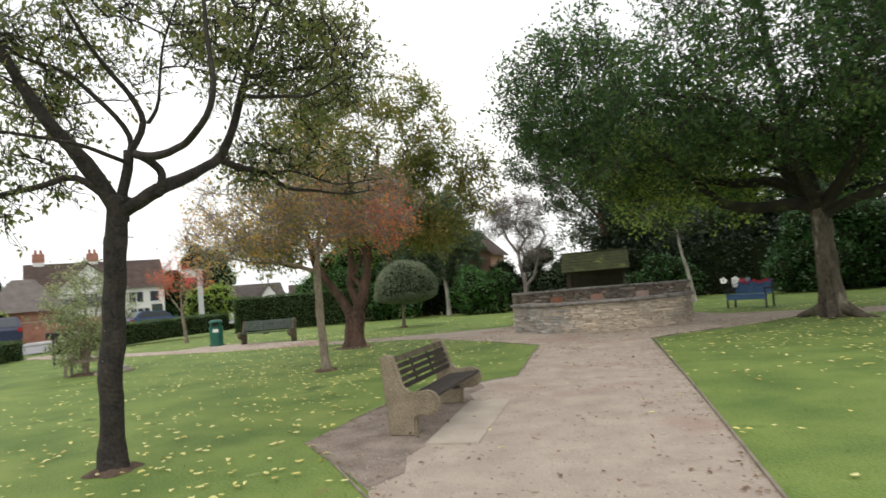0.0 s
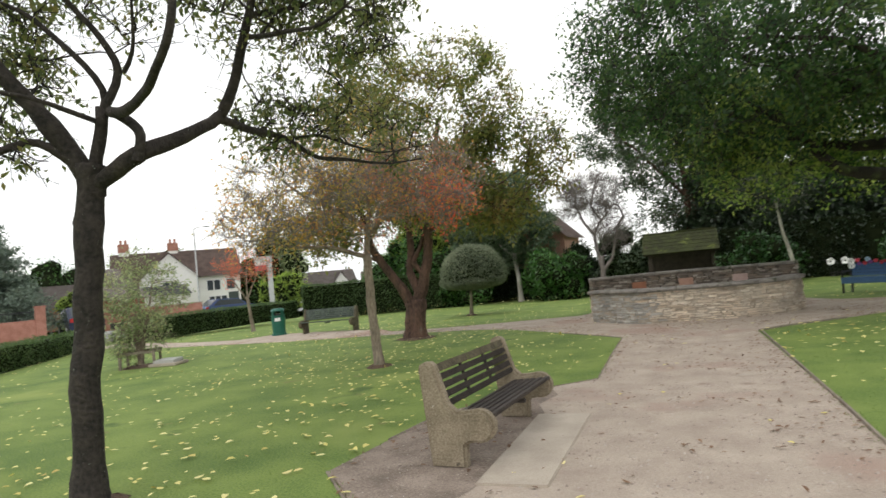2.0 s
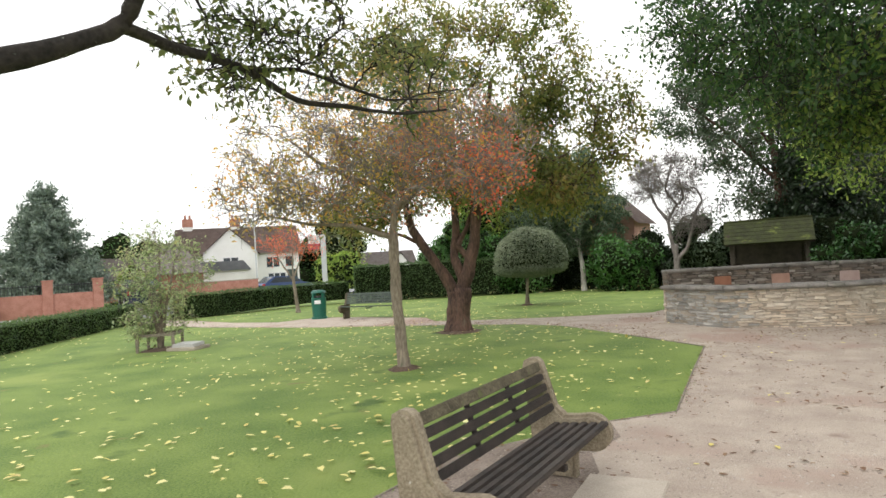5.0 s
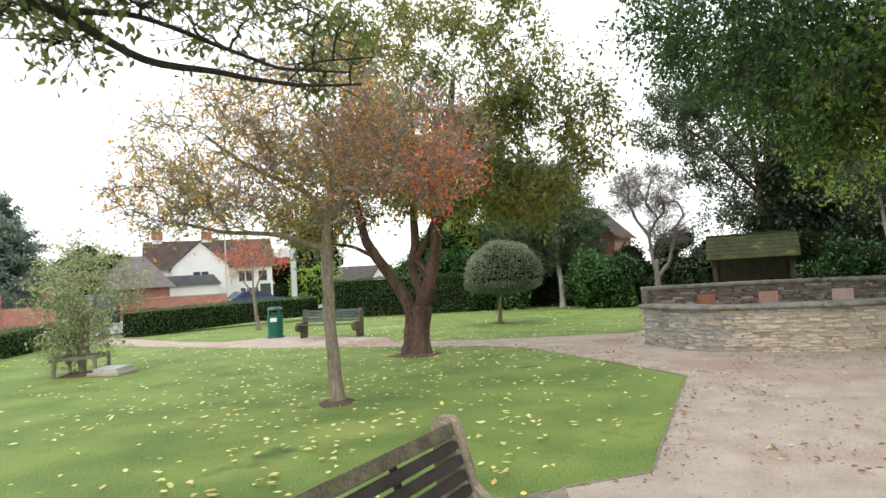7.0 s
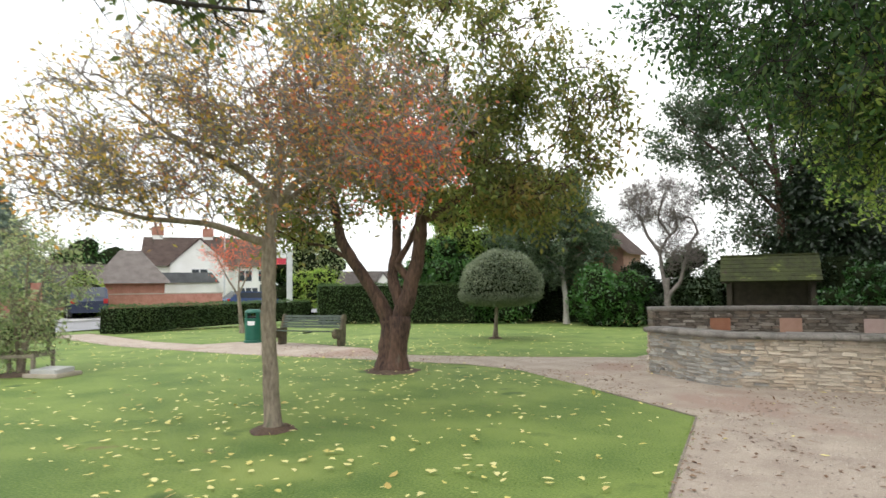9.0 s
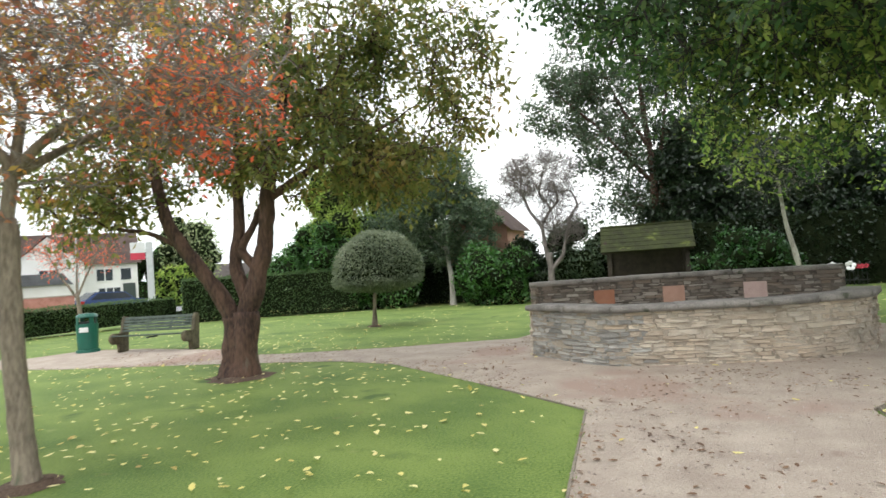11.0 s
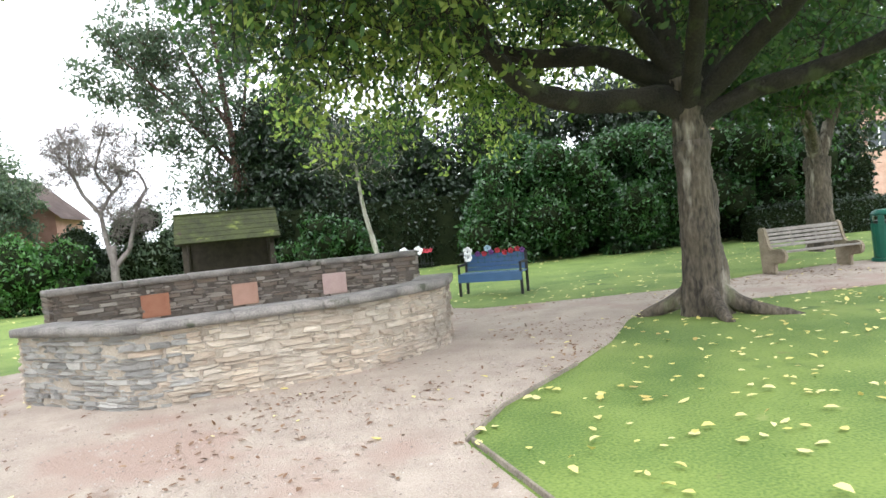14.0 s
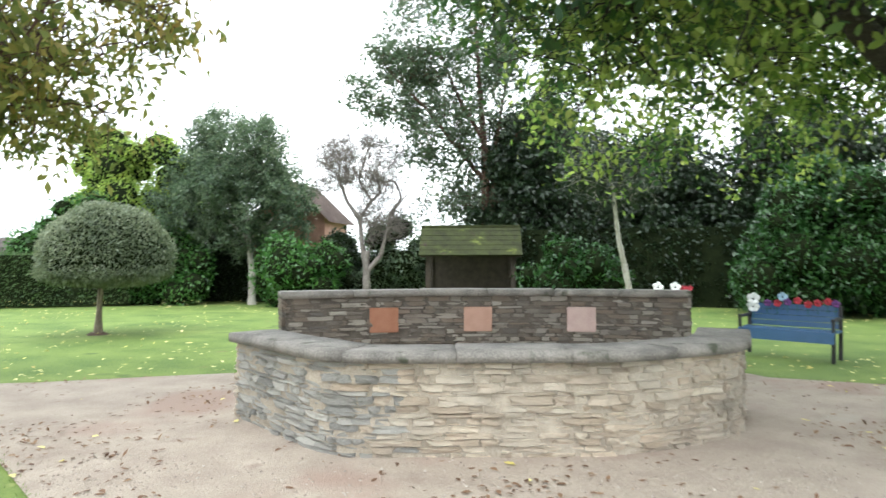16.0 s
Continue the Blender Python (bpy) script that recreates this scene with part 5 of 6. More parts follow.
def flower(name, at, mat, label, r=0.055):
    rng = np.random.default_rng(int(abs(at[0]) * 1000) % 9973)
    f = thing(name, Matrix.Translation(at), label, "flower", "remembrance flowers")
    bm = bmesh.new()
    bmesh.ops.create_cone(bm, cap_ends=True, segments=6, radius1=0.006, radius2=0.006, depth=0.16, matrix=Matrix.Translation((0, 0, -0.08)))
    part("stem", bm, M_BINGREEN, f)
    for q in range(5):
        a = q * 1.2566 + rng.uniform(0, 0.4)
        bm = bmesh.new()
        bmesh.ops.create_icosphere(bm, subdivisions=2, radius=r)
        bmesh.ops.transform(bm, matrix=Matrix.Rotation(-0.3, 4, "Z") @ Matrix.Rotation(1.25, 4, "X") @ Matrix.Rotation(a, 4, "Z") @ Matrix.Translation((r * 0.8, 0, 0.01)) @ Matrix.Rotation(-0.5, 4, "Y") @ Matrix.Diagonal((1, 0.85, 0.25, 1)), verts=bm.verts)
        part("petal", bm, mat, f, smooth=True)
    bm = bmesh.new()
    bmesh.ops.create_icosphere(bm, subdivisions=1, radius=r * 0.35)
    part("centre", bm, M_BLACK, f)
    return f


mb = blue.matrix_world.copy()
for i, (x, m, lab) in enumerate(((-0.22, M_REDP, "red cloth poppy tied to the bench back"), (-0.08, M_PURPLE, "purple flower tied to the bench back"), (0.06, M_REDP, "red cloth poppy tied to the bench back"), (0.2, M_REDP, "red cloth poppy tied to the bench back"), (0.33, M_REDP, "red cloth poppy tied to the bench back"), (0.46, M_REDP, "red cloth poppy tied to the bench back"), (-0.36, M_PURPLE, "purple flower tied to the bench back"), (0.56, M_PURPLE, "purple flower tied to the bench back"))):
    flower("poppy", mb @ Vector((x, 0.20, 0.78 + 0.025 * (i % 3))), m, lab, 0.036)
flower("white_flower", mb @ Vector((-0.55, 0.15, 0.84)), M_WHITE, "white cloth flower at the bench end", 0.06)
flower("white_flower", mb @ Vector((-0.55, 0.14, 0.72)), M_WHITE, "white cloth flower at the bench end", 0.055)
flower("white_flower", mb @ Vector((-0.15, 0.22, 0.88)), plain("pale_blue_petals", (0.35, 0.5, 0.62), 0.7), "pale blue cloth flower on the bench back", 0.045)
fence = thing("garden_rail", pose(5.75, 31.0, 0, 0, 0, -10), "low dark metal rail hung with red and white wreaths", "railing")
for i in range(9):
    part("upright", boxed(-0.5 + i * 0.12, -0.48 + i * 0.12, -0.01, 0.01, 0, 0.56), M_BLACK, fence)
for z in (0.15, 0.52):
    part("rail", boxed(-0.55, 0.55, -0.015, 0.015, z, z + 0.035, 0.004), M_BLACK, fence)
mf = fence.matrix_world.copy()
for x, z, m, lab in ((-0.46, 0.62, M_WHITE, "white wreath flower on the rail"), (0.04, 0.62, M_WHITE, "white wreath flower on the rail"), (0.22, 0.6, M_REDP, "red wreath flower on the rail"), (0.34, 0.59, M_REDP, "red wreath flower on the rail"), (0.46, 0.6, M_REDP, "red wreath flower on the rail")):
    flower("wreath_flower", mf @ Vector((x, -0.02, z)), m, lab, 0.10 if m == M_WHITE else 0.05)

# ---- things on the lawn ----
guard = thing("timber_guard", pose(-13.0, 13.25, 0, 0, 0, 35), "low weathered timber guard round the shrub", "guard")
for x, y in ((-0.38, -0.38), (0.38, -0.38), (0.38, 0.38), (-0.38, 0.38)):
    part("post", boxed(x - 0.03, x + 0.03, y - 0.03, y + 0.03, 0, 0.42, 0.006), M_EDGE, guard)
for a in range(4):
    part("rail", boxed(-0.4, 0.4, -0.405, -0.375, 0.34, 0.40, 0.006, Matrix.Rotation(a * math.pi / 2, 4, "Z")), M_EDGE, guard)
mark = thing("stone_marker", pose(-12.25, 13.38, 0, 0, 0, 15), "pale stone tablet lying beside the shrub", "stone tablet")
part("plinth", boxed(-0.36, 0.36, -0.3, 0.3, 0, 0.07, 0.012), M_SLAB, mark)
part("tablet", boxed(-0.27, 0.27, -0.22, 0.22, 0.07, 0.15, 0.012, Matrix.Rotation(0.05, 4, "X")), plain("pale_tablet_stone", (0.5, 0.5, 0.48), 0.7), mark)
notice = thing("notice_post", pose(-17.2, 16.3, 0, 0, 0, 60), "small black notice box on a thin post", "notice")
part("post", boxed(-0.03, 0.03, -0.03, 0.03, 0, 0.95, 0.006), M_BLACK, notice)
part("panel", boxed(-0.2, 0.2, -0.06, 0.04, 0.85, 1.05, 0.01), M_BLACK, notice)

# ---- road side: wall, cars, pole, houses ----
M_BRICK = surface("red_brick", (0.30, 0.13, 0.09), (0.46, 0.23, 0.17), 3.0, 60.0, 0.9, 0.3)
M_RENDER = surface("cream_white_render", (0.76, 0.745, 0.70), (0.86, 0.85, 0.82), 1.2, 40.0, 0.9, 0.1)
M_TILE = surface("red_brown_roof_tiles", (0.115, 0.08, 0.068), (0.205, 0.15, 0.128), 2.0, 30.0, 0.9, 0.5)
M_SLATE = surface("grey_brown_roof_tiles", (0.12, 0.10, 0.09), (0.20, 0.175, 0.16), 2.0, 30.0, 0.9, 0.5)
M_GLASS = plain("dark_window_glass", (0.05, 0.06, 0.07), 0.08)
M_FRAME = plain("white_window_frame", (0.78, 0.78, 0.77), 0.5)
M_STEEL = plain("painted_pole", (0.6, 0.61, 0.62), 0.5)


def house(name, m, w, d, eave, ridge, label, wallmat, roofmat, windows, chimneys=(), gables=(), door=None):
    """A house with its ridge along x, front at y = 0 facing -y. windows: (x, z, width, height); gables: (x, width, out, peak)."""
    h = thing(name, m, label, "house")
    part("wall", prism([(-w / 2, 0), (w / 2, 0), (w / 2, eave), (-w / 2, eave)], 0, d), wallmat, h)
    for sx in (-1, 1):
        bm = bmesh.new()
        v = [[bm.verts.new((sx * (w / 2 - q), y, z)) for y, z in ((0.0, eave), (d, eave), (d / 2, ridge - 0.1))] for q in (0.002, 0.2)]
        bm.faces.new(v[0]), bm.faces.new(v[1])
        for i in range(3):
            bm.faces.new((v[0][i], v[0][(i + 1) % 3], v[1][(i + 1) % 3], v[1][i]))
        bmesh.ops.recalc_face_normals(bm, faces=bm.faces)
        part("gable_end", bm, wallmat, h)
    for a, b in ((-0.35, d / 2), (d + 0.35, d / 2)):
        bm = bmesh.new()
        ze = eave - 0.35 * (ridge - eave) / (d / 2)
        lo = [bm.verts.new((x, a, ze)) for x in (-w / 2 - 0.3, w / 2 + 0.3)]
        hi = [bm.verts.new((x, b, ridge)) for x in (w / 2 + 0.3, -w / 2 - 0.3)]
        f = bm.faces.new(lo + hi)
        bmesh.ops.solidify(bm, geom=[f], thickness=0.14)
        bmesh.ops.recalc_face_normals(bm, faces=bm.faces)
        part("roof", bm, roofmat, h)
    for x, wid, out, peak in gables:
        ge = eave * 0.98
        part("wing_wall", prism([(x - wid / 2, 0), (x + wid / 2, 0), (x + wid / 2, ge), (x, peak - 0.12), (x - wid / 2, ge)], -out, 0.02), wallmat, h)
        for s in (-1, 1):
            bm = bmesh.new()
            drop = (peak - ge) / (wid / 2)
            q = [(x + s * (wid / 2 + 0.25), -out - 0.2, ge - 0.25 * drop), (x + s * (wid / 2 + 0.25), d / 3, ge - 0.25 * drop), (x, d / 3, peak), (x, -out - 0.2, peak)]
            f = bm.faces.new([bm.verts.new(p) for p in q])
            bmesh.ops.solidify(bm, geom=[f], thickness=0.12)
            bmesh.ops.recalc_face_normals(bm, faces=bm.faces)
            part("wing_roof", bm, roofmat, h)
    for x, y, z, ww, hh in windows:
        win = part("window", boxed(x - ww / 2, x + ww / 2, y - 0.05, y + 0.03, z, z + hh), M_FRAME, h)
        k = max(1, round(ww / 0.6))
        for i in range(k):
            a = x - ww / 2 + ww * i / k
            part("pane", boxed(a + 0.05, a + ww / k - 0.05, y - 0.06, y - 0.03, z + 0.06, z + hh - 0.06), M_GLASS, win)
    if door:
        part("door", boxed(door[0] - 0.45, door[0] + 0.45, door[1] - 0.06, door[1] + 0.03, 0, 2.05), plain("dark_door", (0.05, 0.07, 0.06), 0.4), h)
    for x, y, top, mt in chimneys:
        part("chimney", boxed(x - 0.42, x + 0.42, y - 0.3, y + 0.3, eave, top), mt, h)
        part("chimney_top", boxed(x - 0.47, x + 0.47, y - 0.35, y + 0.35, top - 0.75, top, 0.02), M_BRICK, h)
        for s in (-0.2, 0.2):
            bm = bmesh.new()
            bmesh.ops.create_cone(bm, cap_ends=True, segments=10, radius1=0.12, radius2=0.1, depth=0.4, matrix=Matrix.Translation((x + s, y, top + 0.2)))
            part("chimney_pot", bm, M_BRICK, h)
    return h


yaw = math.degrees(math.atan2(50.0 - 41.9, -40 + 45.5))
house("white_house", pose(-42.9, 45.6, 0, 0, 0, yaw - 9), 10.5, 7.0, 3.9, 6.4, "cream rendered house with a tiled roof and two chimneys", M_RENDER, M_TILE,
      [(2.9, 0, 2.3, 1.2, 1.0), (4.4, 0, 2.3, 0.8, 1.0), (3.2, 0, 0.7, 1.6, 1.1), (-0.8, -1.2, 2.5, 1.3, 0.9)], ((-4.4, 3.5, 7.3, M_RENDER), (-0.2, 3.5, 7.2, M_RENDER)), ((-0.8, 4.6, 1.2, 6.0),), (4.6, 0))
lean = thing("lean_to", pose(-42.2, 43.5, 0, 0, 0, yaw - 9), "white lean-to with a dark slate roof", "outbuilding")
part("wall", boxed(-2.8, 1.6, -2.2, 0.3, 0, 2.2), M_RENDER, lean)
part("roof", prism([(-3.0, 2.2), (1.8, 2.2), (1.2, 3.0), (-2.6, 3.0)], -2.4, 0.3), surface("dark_grey_slates", (0.085, 0.088, 0.095), (0.15, 0.155, 0.165), 2.0, 30.0, 0.8, 0.4), lean)
house("brown_roofed_house", pose(-51.5, 41.0, 0, 0, 0, 50), 9, 7, 2.2, 4.1, "low house with a grey-brown tiled roof", M_BRICK, M_SLATE, [(-2, 0, 0.9, 1.4, 1.2), (2, 0, 0.9, 1.4, 1.2)])
annex = thing("annex", pose(-40.9, 36.4, 0, 0, 0, yaw), "brick annex with a steep brown hipped roof", "outbuilding")
part("wall", boxed(-2.1, 2.1, -2.1, 2.1, 0, 2.3), M_BRICK, annex)
bm = bmesh.new()
eaves = [bm.verts.new(p) for p in ((-2.5, -2.5, 2.1), (2.5, -2.5, 2.1), (2.5, 2.5, 2.1), (-2.5, 2.5, 2.1))]
peak = [bm.verts.new(p) for p in ((-0.7, 0, 4.5), (0.7, 0, 4.5))]
for f in ((eaves[0], eaves[1], peak[1], peak[0]), (eaves[2], eaves[3], peak[0], peak[1]), (eaves[1], eaves[2], peak[1]), (eaves[3], eaves[0], peak[0]), tuple(reversed(eaves))):
    bm.faces.new(f)
bmesh.ops.recalc_face_normals(bm, faces=bm.faces)
part("roof", bm, M_SLATE, annex)
house("bungalow", pose(-41.5, 66.5, 0, 0, 0, 40), 9, 7, 1.6, 3.7, "distant bungalow with a brown tiled roof and dormers", M_RENDER, M_SLATE, [(-2, 0, 0.4, 1.4, 0.9)], (), ((2.6, 2.6, 0.6, 3.4),))
house("bungalow", pose(-33.0, 70.5, 0, 0, 0, 30), 8, 7, 1.5, 3.2, "distant bungalow with a brown tiled roof", M_BRICK, M_TILE, [(0, 0, 0.4, 1.4, 0.9)])
house("corner_house", pose(-50.0, 22.0, 0, 0, 0, 65), 8, 7, 4.0, 6.0, "white house with a grey roof by the road", M_RENDER, M_SLATE, [(1.5, 0, 2.3, 1.4, 1.1), (-1.5, 0, 2.3, 1.4, 1.1)])
house("brick_house", pose(-6.7, 41.0, -0.4, 0, 0, 82), 3.0, 3.4, 3.9, 5.5, "pink brick outbuilding behind the trees", surface("weathered_pink_brick", (0.40, 0.21, 0.16), (0.54, 0.32, 0.25), 3.0, 40.0, 0.9, 0.2), M_TILE, [])
house("brick_building", pose(36.0, 38.5, 0, 0, 0, -42), 16, 9, 6.5, 8.5, "pinkish brick building with white-framed windows", surface("pale_pink_brick", (0.42, 0.25, 0.19), (0.56, 0.37, 0.29), 3.0, 40.0, 0.9, 0.2), M_SLATE, [(-1.5, 0, 3.6, 2.4, 1.6), (2.5, 0, 3.6, 2.4, 1.6), (-4.5, 0, 0.8, 1.6, 1.6), (0, 0, 0.8, 2.0, 1.7)])
gw = thing("brick_garden_wall", pose(-34.7, 22.6, 0, 0, 0, 62), "red brick garden wall with piers and railings", "wall")
part("wall", boxed(-9, 3.4, -0.11, 0.11, 0, 1.3, 0.01), M_BRICK, gw)
for i in range(6):
    x = -8.6 + i * 2.35
    part("pier", boxed(x - 0.24, x + 0.24, -0.2, 0.2, 0, 1.95, 0.01), M_BRICK, gw)
    part("pier_cap", boxed(x - 0.28, x + 0.28, -0.24, 0.24, 1.95, 2.03, 0.015), M_BRICK, gw)
    if i < 5:
        part("railing", boxed(x + 0.24, x + 2.11, -0.015, 0.015, 1.72, 1.76), M_BLACK, gw)
        for j in range(12):
            part("rail_bar", boxed(x + 0.32 + j * 0.155, x + 0.34 + j * 0.155, -0.01, 0.01, 1.3, 1.85), M_BLACK, gw)
rng_m = np.random.default_rng(33)
bm = boxed(-0.42, 0.42, -0.2, 0.2, 0, 1.85)
bmesh.ops.subdivide_edges(bm, edges=list(bm.edges), cuts=4, use_grid_fill=True)
for v in bm.verts:
    v.co.x *= 1 - 0.16 * (v.co.z / 1.85) ** 3
    v.co.z -= 0.35 * abs(v.co.x + 0.1) * (v.co.z / 1.85)
    v.co += Vector(rng_m.normal(size=3)) * 0.018
stone = part("standing_stone", bm, surface("pale_boulder_stone", (0.50, 0.49, 0.46), (0.72, 0.71, 0.67), 4.0, 50.0, 0.9, 0.6), None, smooth=True)
stone.matrix_world = pose(-34.3, 20.2, 0.1, 0, 0, 62)
tagged(stone, "tall pale standing stone before the brick wall", "stone")
bw = thing("brick_forecourt_wall", pose(-36.5, 35.0, 0, 0, 0, 50), "long low red brick wall by the white house", "wall")
part("wall", boxed(-4.5, 4.2, -0.12, 0.12, 0, 1.35, 0.01), M_BRICK, bw)
part("coping", boxed(-4.55, 4.25, -0.16, 0.16, 1.35, 1.42, 0.015), M_SLAB, bw)


def conifer(name, base, height, radius, seed):
    rng = np.random.default_rng(seed)
    root = thing(name, Matrix.Translation(base), "blue-green conifer with tiered branches", "tree")
    mesh_from("trunk", *tubes([([(0, 0, 0), (0, 0, height * 0.95)], (0.22, 0.03))], 8), M_BARK, root)
    at, arms = [], []
    for z in np.linspace(0.4, height * 0.97, 30):
        r = radius * (1 - z / height) ** 0.8 + 0.12
        for a in rng.uniform(0, 2 * math.pi, 11):
            e = np.array((math.cos(a) * r, math.sin(a) * r, z + 0.15 * r)) * rng.uniform(0.85, 1.12)
            arms.append(([(0, 0, z), e], (0.03, 0.008)))
            t = rng.uniform(0.25, 1.05, int(75 * r + 14))[:, None]
            at.append(np.array((0, 0, z)) + (e - np.array((0, 0, z))) * t + rng.normal(size=(len(t), 3)) * 0.13 * (0.4 + r * 0.3))
    tagged(mesh_from("twig_growth", *tubes(arms, 4), M_BARK, root), kind="stuff")
    leaf_mesh("needles", np.vstack(at), 0.26, L_BLUE, root, rng, 0.0, -0.1, 0.3)
    return root


conifer("conifer", (-38.6, 26.0, 0), 7.4, 3.6, 81)
for k, (c, r, lf) in enumerate((((-33.0, 47.5, 1.4), (2.4, 1.6, 2.4), L_YELLOW), ((-38.0, 54.0, 4.0), (3.2, 2.4, 4.6), L_SHRUB), ((-55.0, 58.0, 4.0), (5, 3, 5.0), L_CHERRY), ((-50.0, 52.0, 3.0), (4.0, 3.0, 4.2), L_CHERRY), ((-58.0, 45.0, 3.0), (5, 4, 4.0), L_LAUREL), ((-46.0, 30.0, 1.6), (2.0, 1.6, 2.2), L_BIG), ((-28.0, 60.0, 2.0), (3.0, 2.0, 3.0), L_YELLOW), ((-60.0, 26.0, 3.0), (4, 4, 3.6), L_CHERRY), ((-56, 70, 3), (8, 4, 4), L_LAUREL), ((-20, 75, 3), (9, 4, 5), L_CHERRY))):
    bush("garden_tree", c, r, "leafy garden tree beyond the road", lf, 90 + k, n=5000, size=0.3, category="tree", rough_edge=0.2)
for k, (c, r, lf) in enumerate((((-40.5, 22.6, 1.2), (1.6, 1.4, 1.9), L_YELLOW), ((-37.2, 30.5, 1.3), (1.5, 1.2, 1.9), L_YELLOW))):
    bush("garden_bush", c, r, "yellow-green garden bush behind the brick wall", lf, 110 + k, n=5000, size=0.18, rough_edge=0.2)
tall = thing("street_lamp", pose(-37.5, 42.0, 0, 0, 0, 40), "tall thin grey street lamp beside the white house", "street lamp")
mesh_from("post", *tubes([([(0, 0, 0), (0, 0, 4.0), (0, 0, 7.4)], (0.08, 0.06, 0.045))], 8), M_STEEL, tall)
mesh_from("arm", *tubes([([(0, 0, 7.38), (0.3, 0, 7.52), (0.9, 0, 7.56)], (0.03, 0.03, 0.025))], 8), M_STEEL, tall)
part("lantern", boxed(0.75, 1.25, -0.09, 0.09, 7.50, 7.60, 0.03), M_STEEL, tall)
pole = thing("sign_pole", pose(-24.9, 34.7, 0, 0, 0, 35), "tall white pole carrying a red and white sign", "sign")
part("pole", boxed(-0.16, 0.16, -0.1, 0.1, 0, 3.9, 0.03), M_STEEL, pole)
part("sign_board", boxed(-0.9, -0.2, -0.04, 0.04, 3.0, 3.9, 0.01), plain("white_sign_board", (0.75, 0.75, 0.74), 0.4), pole)
part("sign_band", boxed(-0.9, -0.2, -0.05, -0.042, 3.0, 3.35), plain("red_sign_band", (0.6, 0.04, 0.08), 0.4), pole)


def car(name, m, paint, label):
    c = thing(name, m, label, "car", "parked cars")
    body = [(-2.05, 0.35), (2.05, 0.35), (2.1, 0.6), (2.0, 0.82), (1.2, 0.95), (0.55, 1.42), (-1.2, 1.48), (-1.9, 1.0), (-2.1, 0.85)]
    part("body", prism(body, -0.86, 0.86, 0.07), paint, c, smooth=False)
    for s in (-1, 1):
        part("side_window", prism([(1.02, 0.98), (0.5, 1.36), (-1.15, 1.40), (-1.65, 1.0)], s * 0.868 - 0.004, s * 0.868 + 0.004), M_GLASS, c)
        part("tail_light", boxed(-2.13, -1.98, s * 0.72 - 0.1, s * 0.72 + 0.1, 0.75, 0.95, 0.01), plain("red_lamp", (0.4, 0.02, 0.02), 0.2), c)
        part("headlight", boxed(1.95, 2.12, s * 0.66 - 0.14, s * 0.66 + 0.14, 0.62, 0.78, 0.02), M_FRAME, c)
        for x in (-1.3, 1.3):
            bm = bmesh.new()
            bmesh.ops.create_cone(bm, cap_ends=True, segments=20, radius1=0.33, radius2=0.33, depth=0.2, matrix=Matrix.Translation((x, s * 0.80, 0.33)) @ Matrix.Rotation(math.pi / 2, 4, "X"))
            wheel = part("wheel", bm, M_BLACK, c)
            bm = bmesh.new()
            bmesh.ops.create_cone(bm, cap_ends=True, segments=16, radius1=0.2, radius2=0.18, depth=0.03, matrix=Matrix.Translation((x, s * 0.905, 0.33)) @ Matrix.Rotation(math.pi / 2, 4, "X"))
            part("rim", bm, M_STEEL, wheel)
    part("windscreen", prism([(1.17, 0.98), (1.21, 0.99), (0.62, 1.40), (0.58, 1.39)], -0.7, 0.7), M_GLASS, c)
    part("rear_window", prism([(-1.30, 1.44), (-1.26, 1.45), (-1.86, 1.03), (-1.9, 1.02)], -0.7, 0.7), M_GLASS, c)
    return c


car("parked_car", pose(-35.0, 29.2, 0, 0, 0, 150) @ Matrix.Diagonal((1.12, 1.08, 1.22, 1)), plain("navy_car_paint", (0.03, 0.04, 0.075), 0.2), "dark navy estate car parked by the brick wall")
car("parked_car", pose(-33.8, 41.0, 0, 0, 0, 70), plain("dark_blue_car_paint", (0.06, 0.09, 0.20), 0.2), "dark blue car parked beyond the hedge")

car("parked_car", pose(27.0, 27.5, 0, 0, 0, 150), plain("white_car_paint", (0.75, 0.75, 0.76), 0.2), "white car parked beyond the far hedge")
hedge("far_hedge", [(15.0, 25.5), (19.0, 24.5), (26.0, 21.5)], 1.0, 1.05, "low dark hedge beyond the lime tree", L_DARK, 36, 260, 0.09)
post = thing("lamp_post", pose(17.3, 26.6, 0), "thin pale metal lamp post beyond the lawn", "lamp post")
bm = bmesh.new()
bmesh.ops.create_cone(bm, cap_ends=True, segments=12, radius1=0.07, radius2=0.05, depth=4.6, matrix=Matrix.Translation((0, 0, 2.3)))
part("post", bm, M_STEEL, post)
part("lantern", boxed(-0.16, 0.16, -0.16, 0.16, 4.6, 4.9, 0.05), M_STEEL, post)

# ---- stonework pieces and leaves on the ground ----
stone_wall("front_wall", FRONT, 0.38, 0.79, "curved low rubble stone wall with a broad coping", 51, 1, 30, stone_kinds, grey_kinds, 1.9)
back = stone_wall("back_wall", BACK, 0.40, 1.06, "curved rubble stone wall set with red sandstone plaques", 52, 1, 30, dark_kinds, None, 0.0, M_MORTAR_DARK)
M_PLAQUE_B = surface("pink_sandstone_plaque", (0.36, 0.21, 0.155), (0.46, 0.29, 0.225), 6.0, 90.0, 0.8, 0.1)
M_PLAQUE_C = surface("pale_pink_stone_plaque", (0.42, 0.30, 0.27), (0.54, 0.41, 0.37), 6.0, 90.0, 0.8, 0.1)
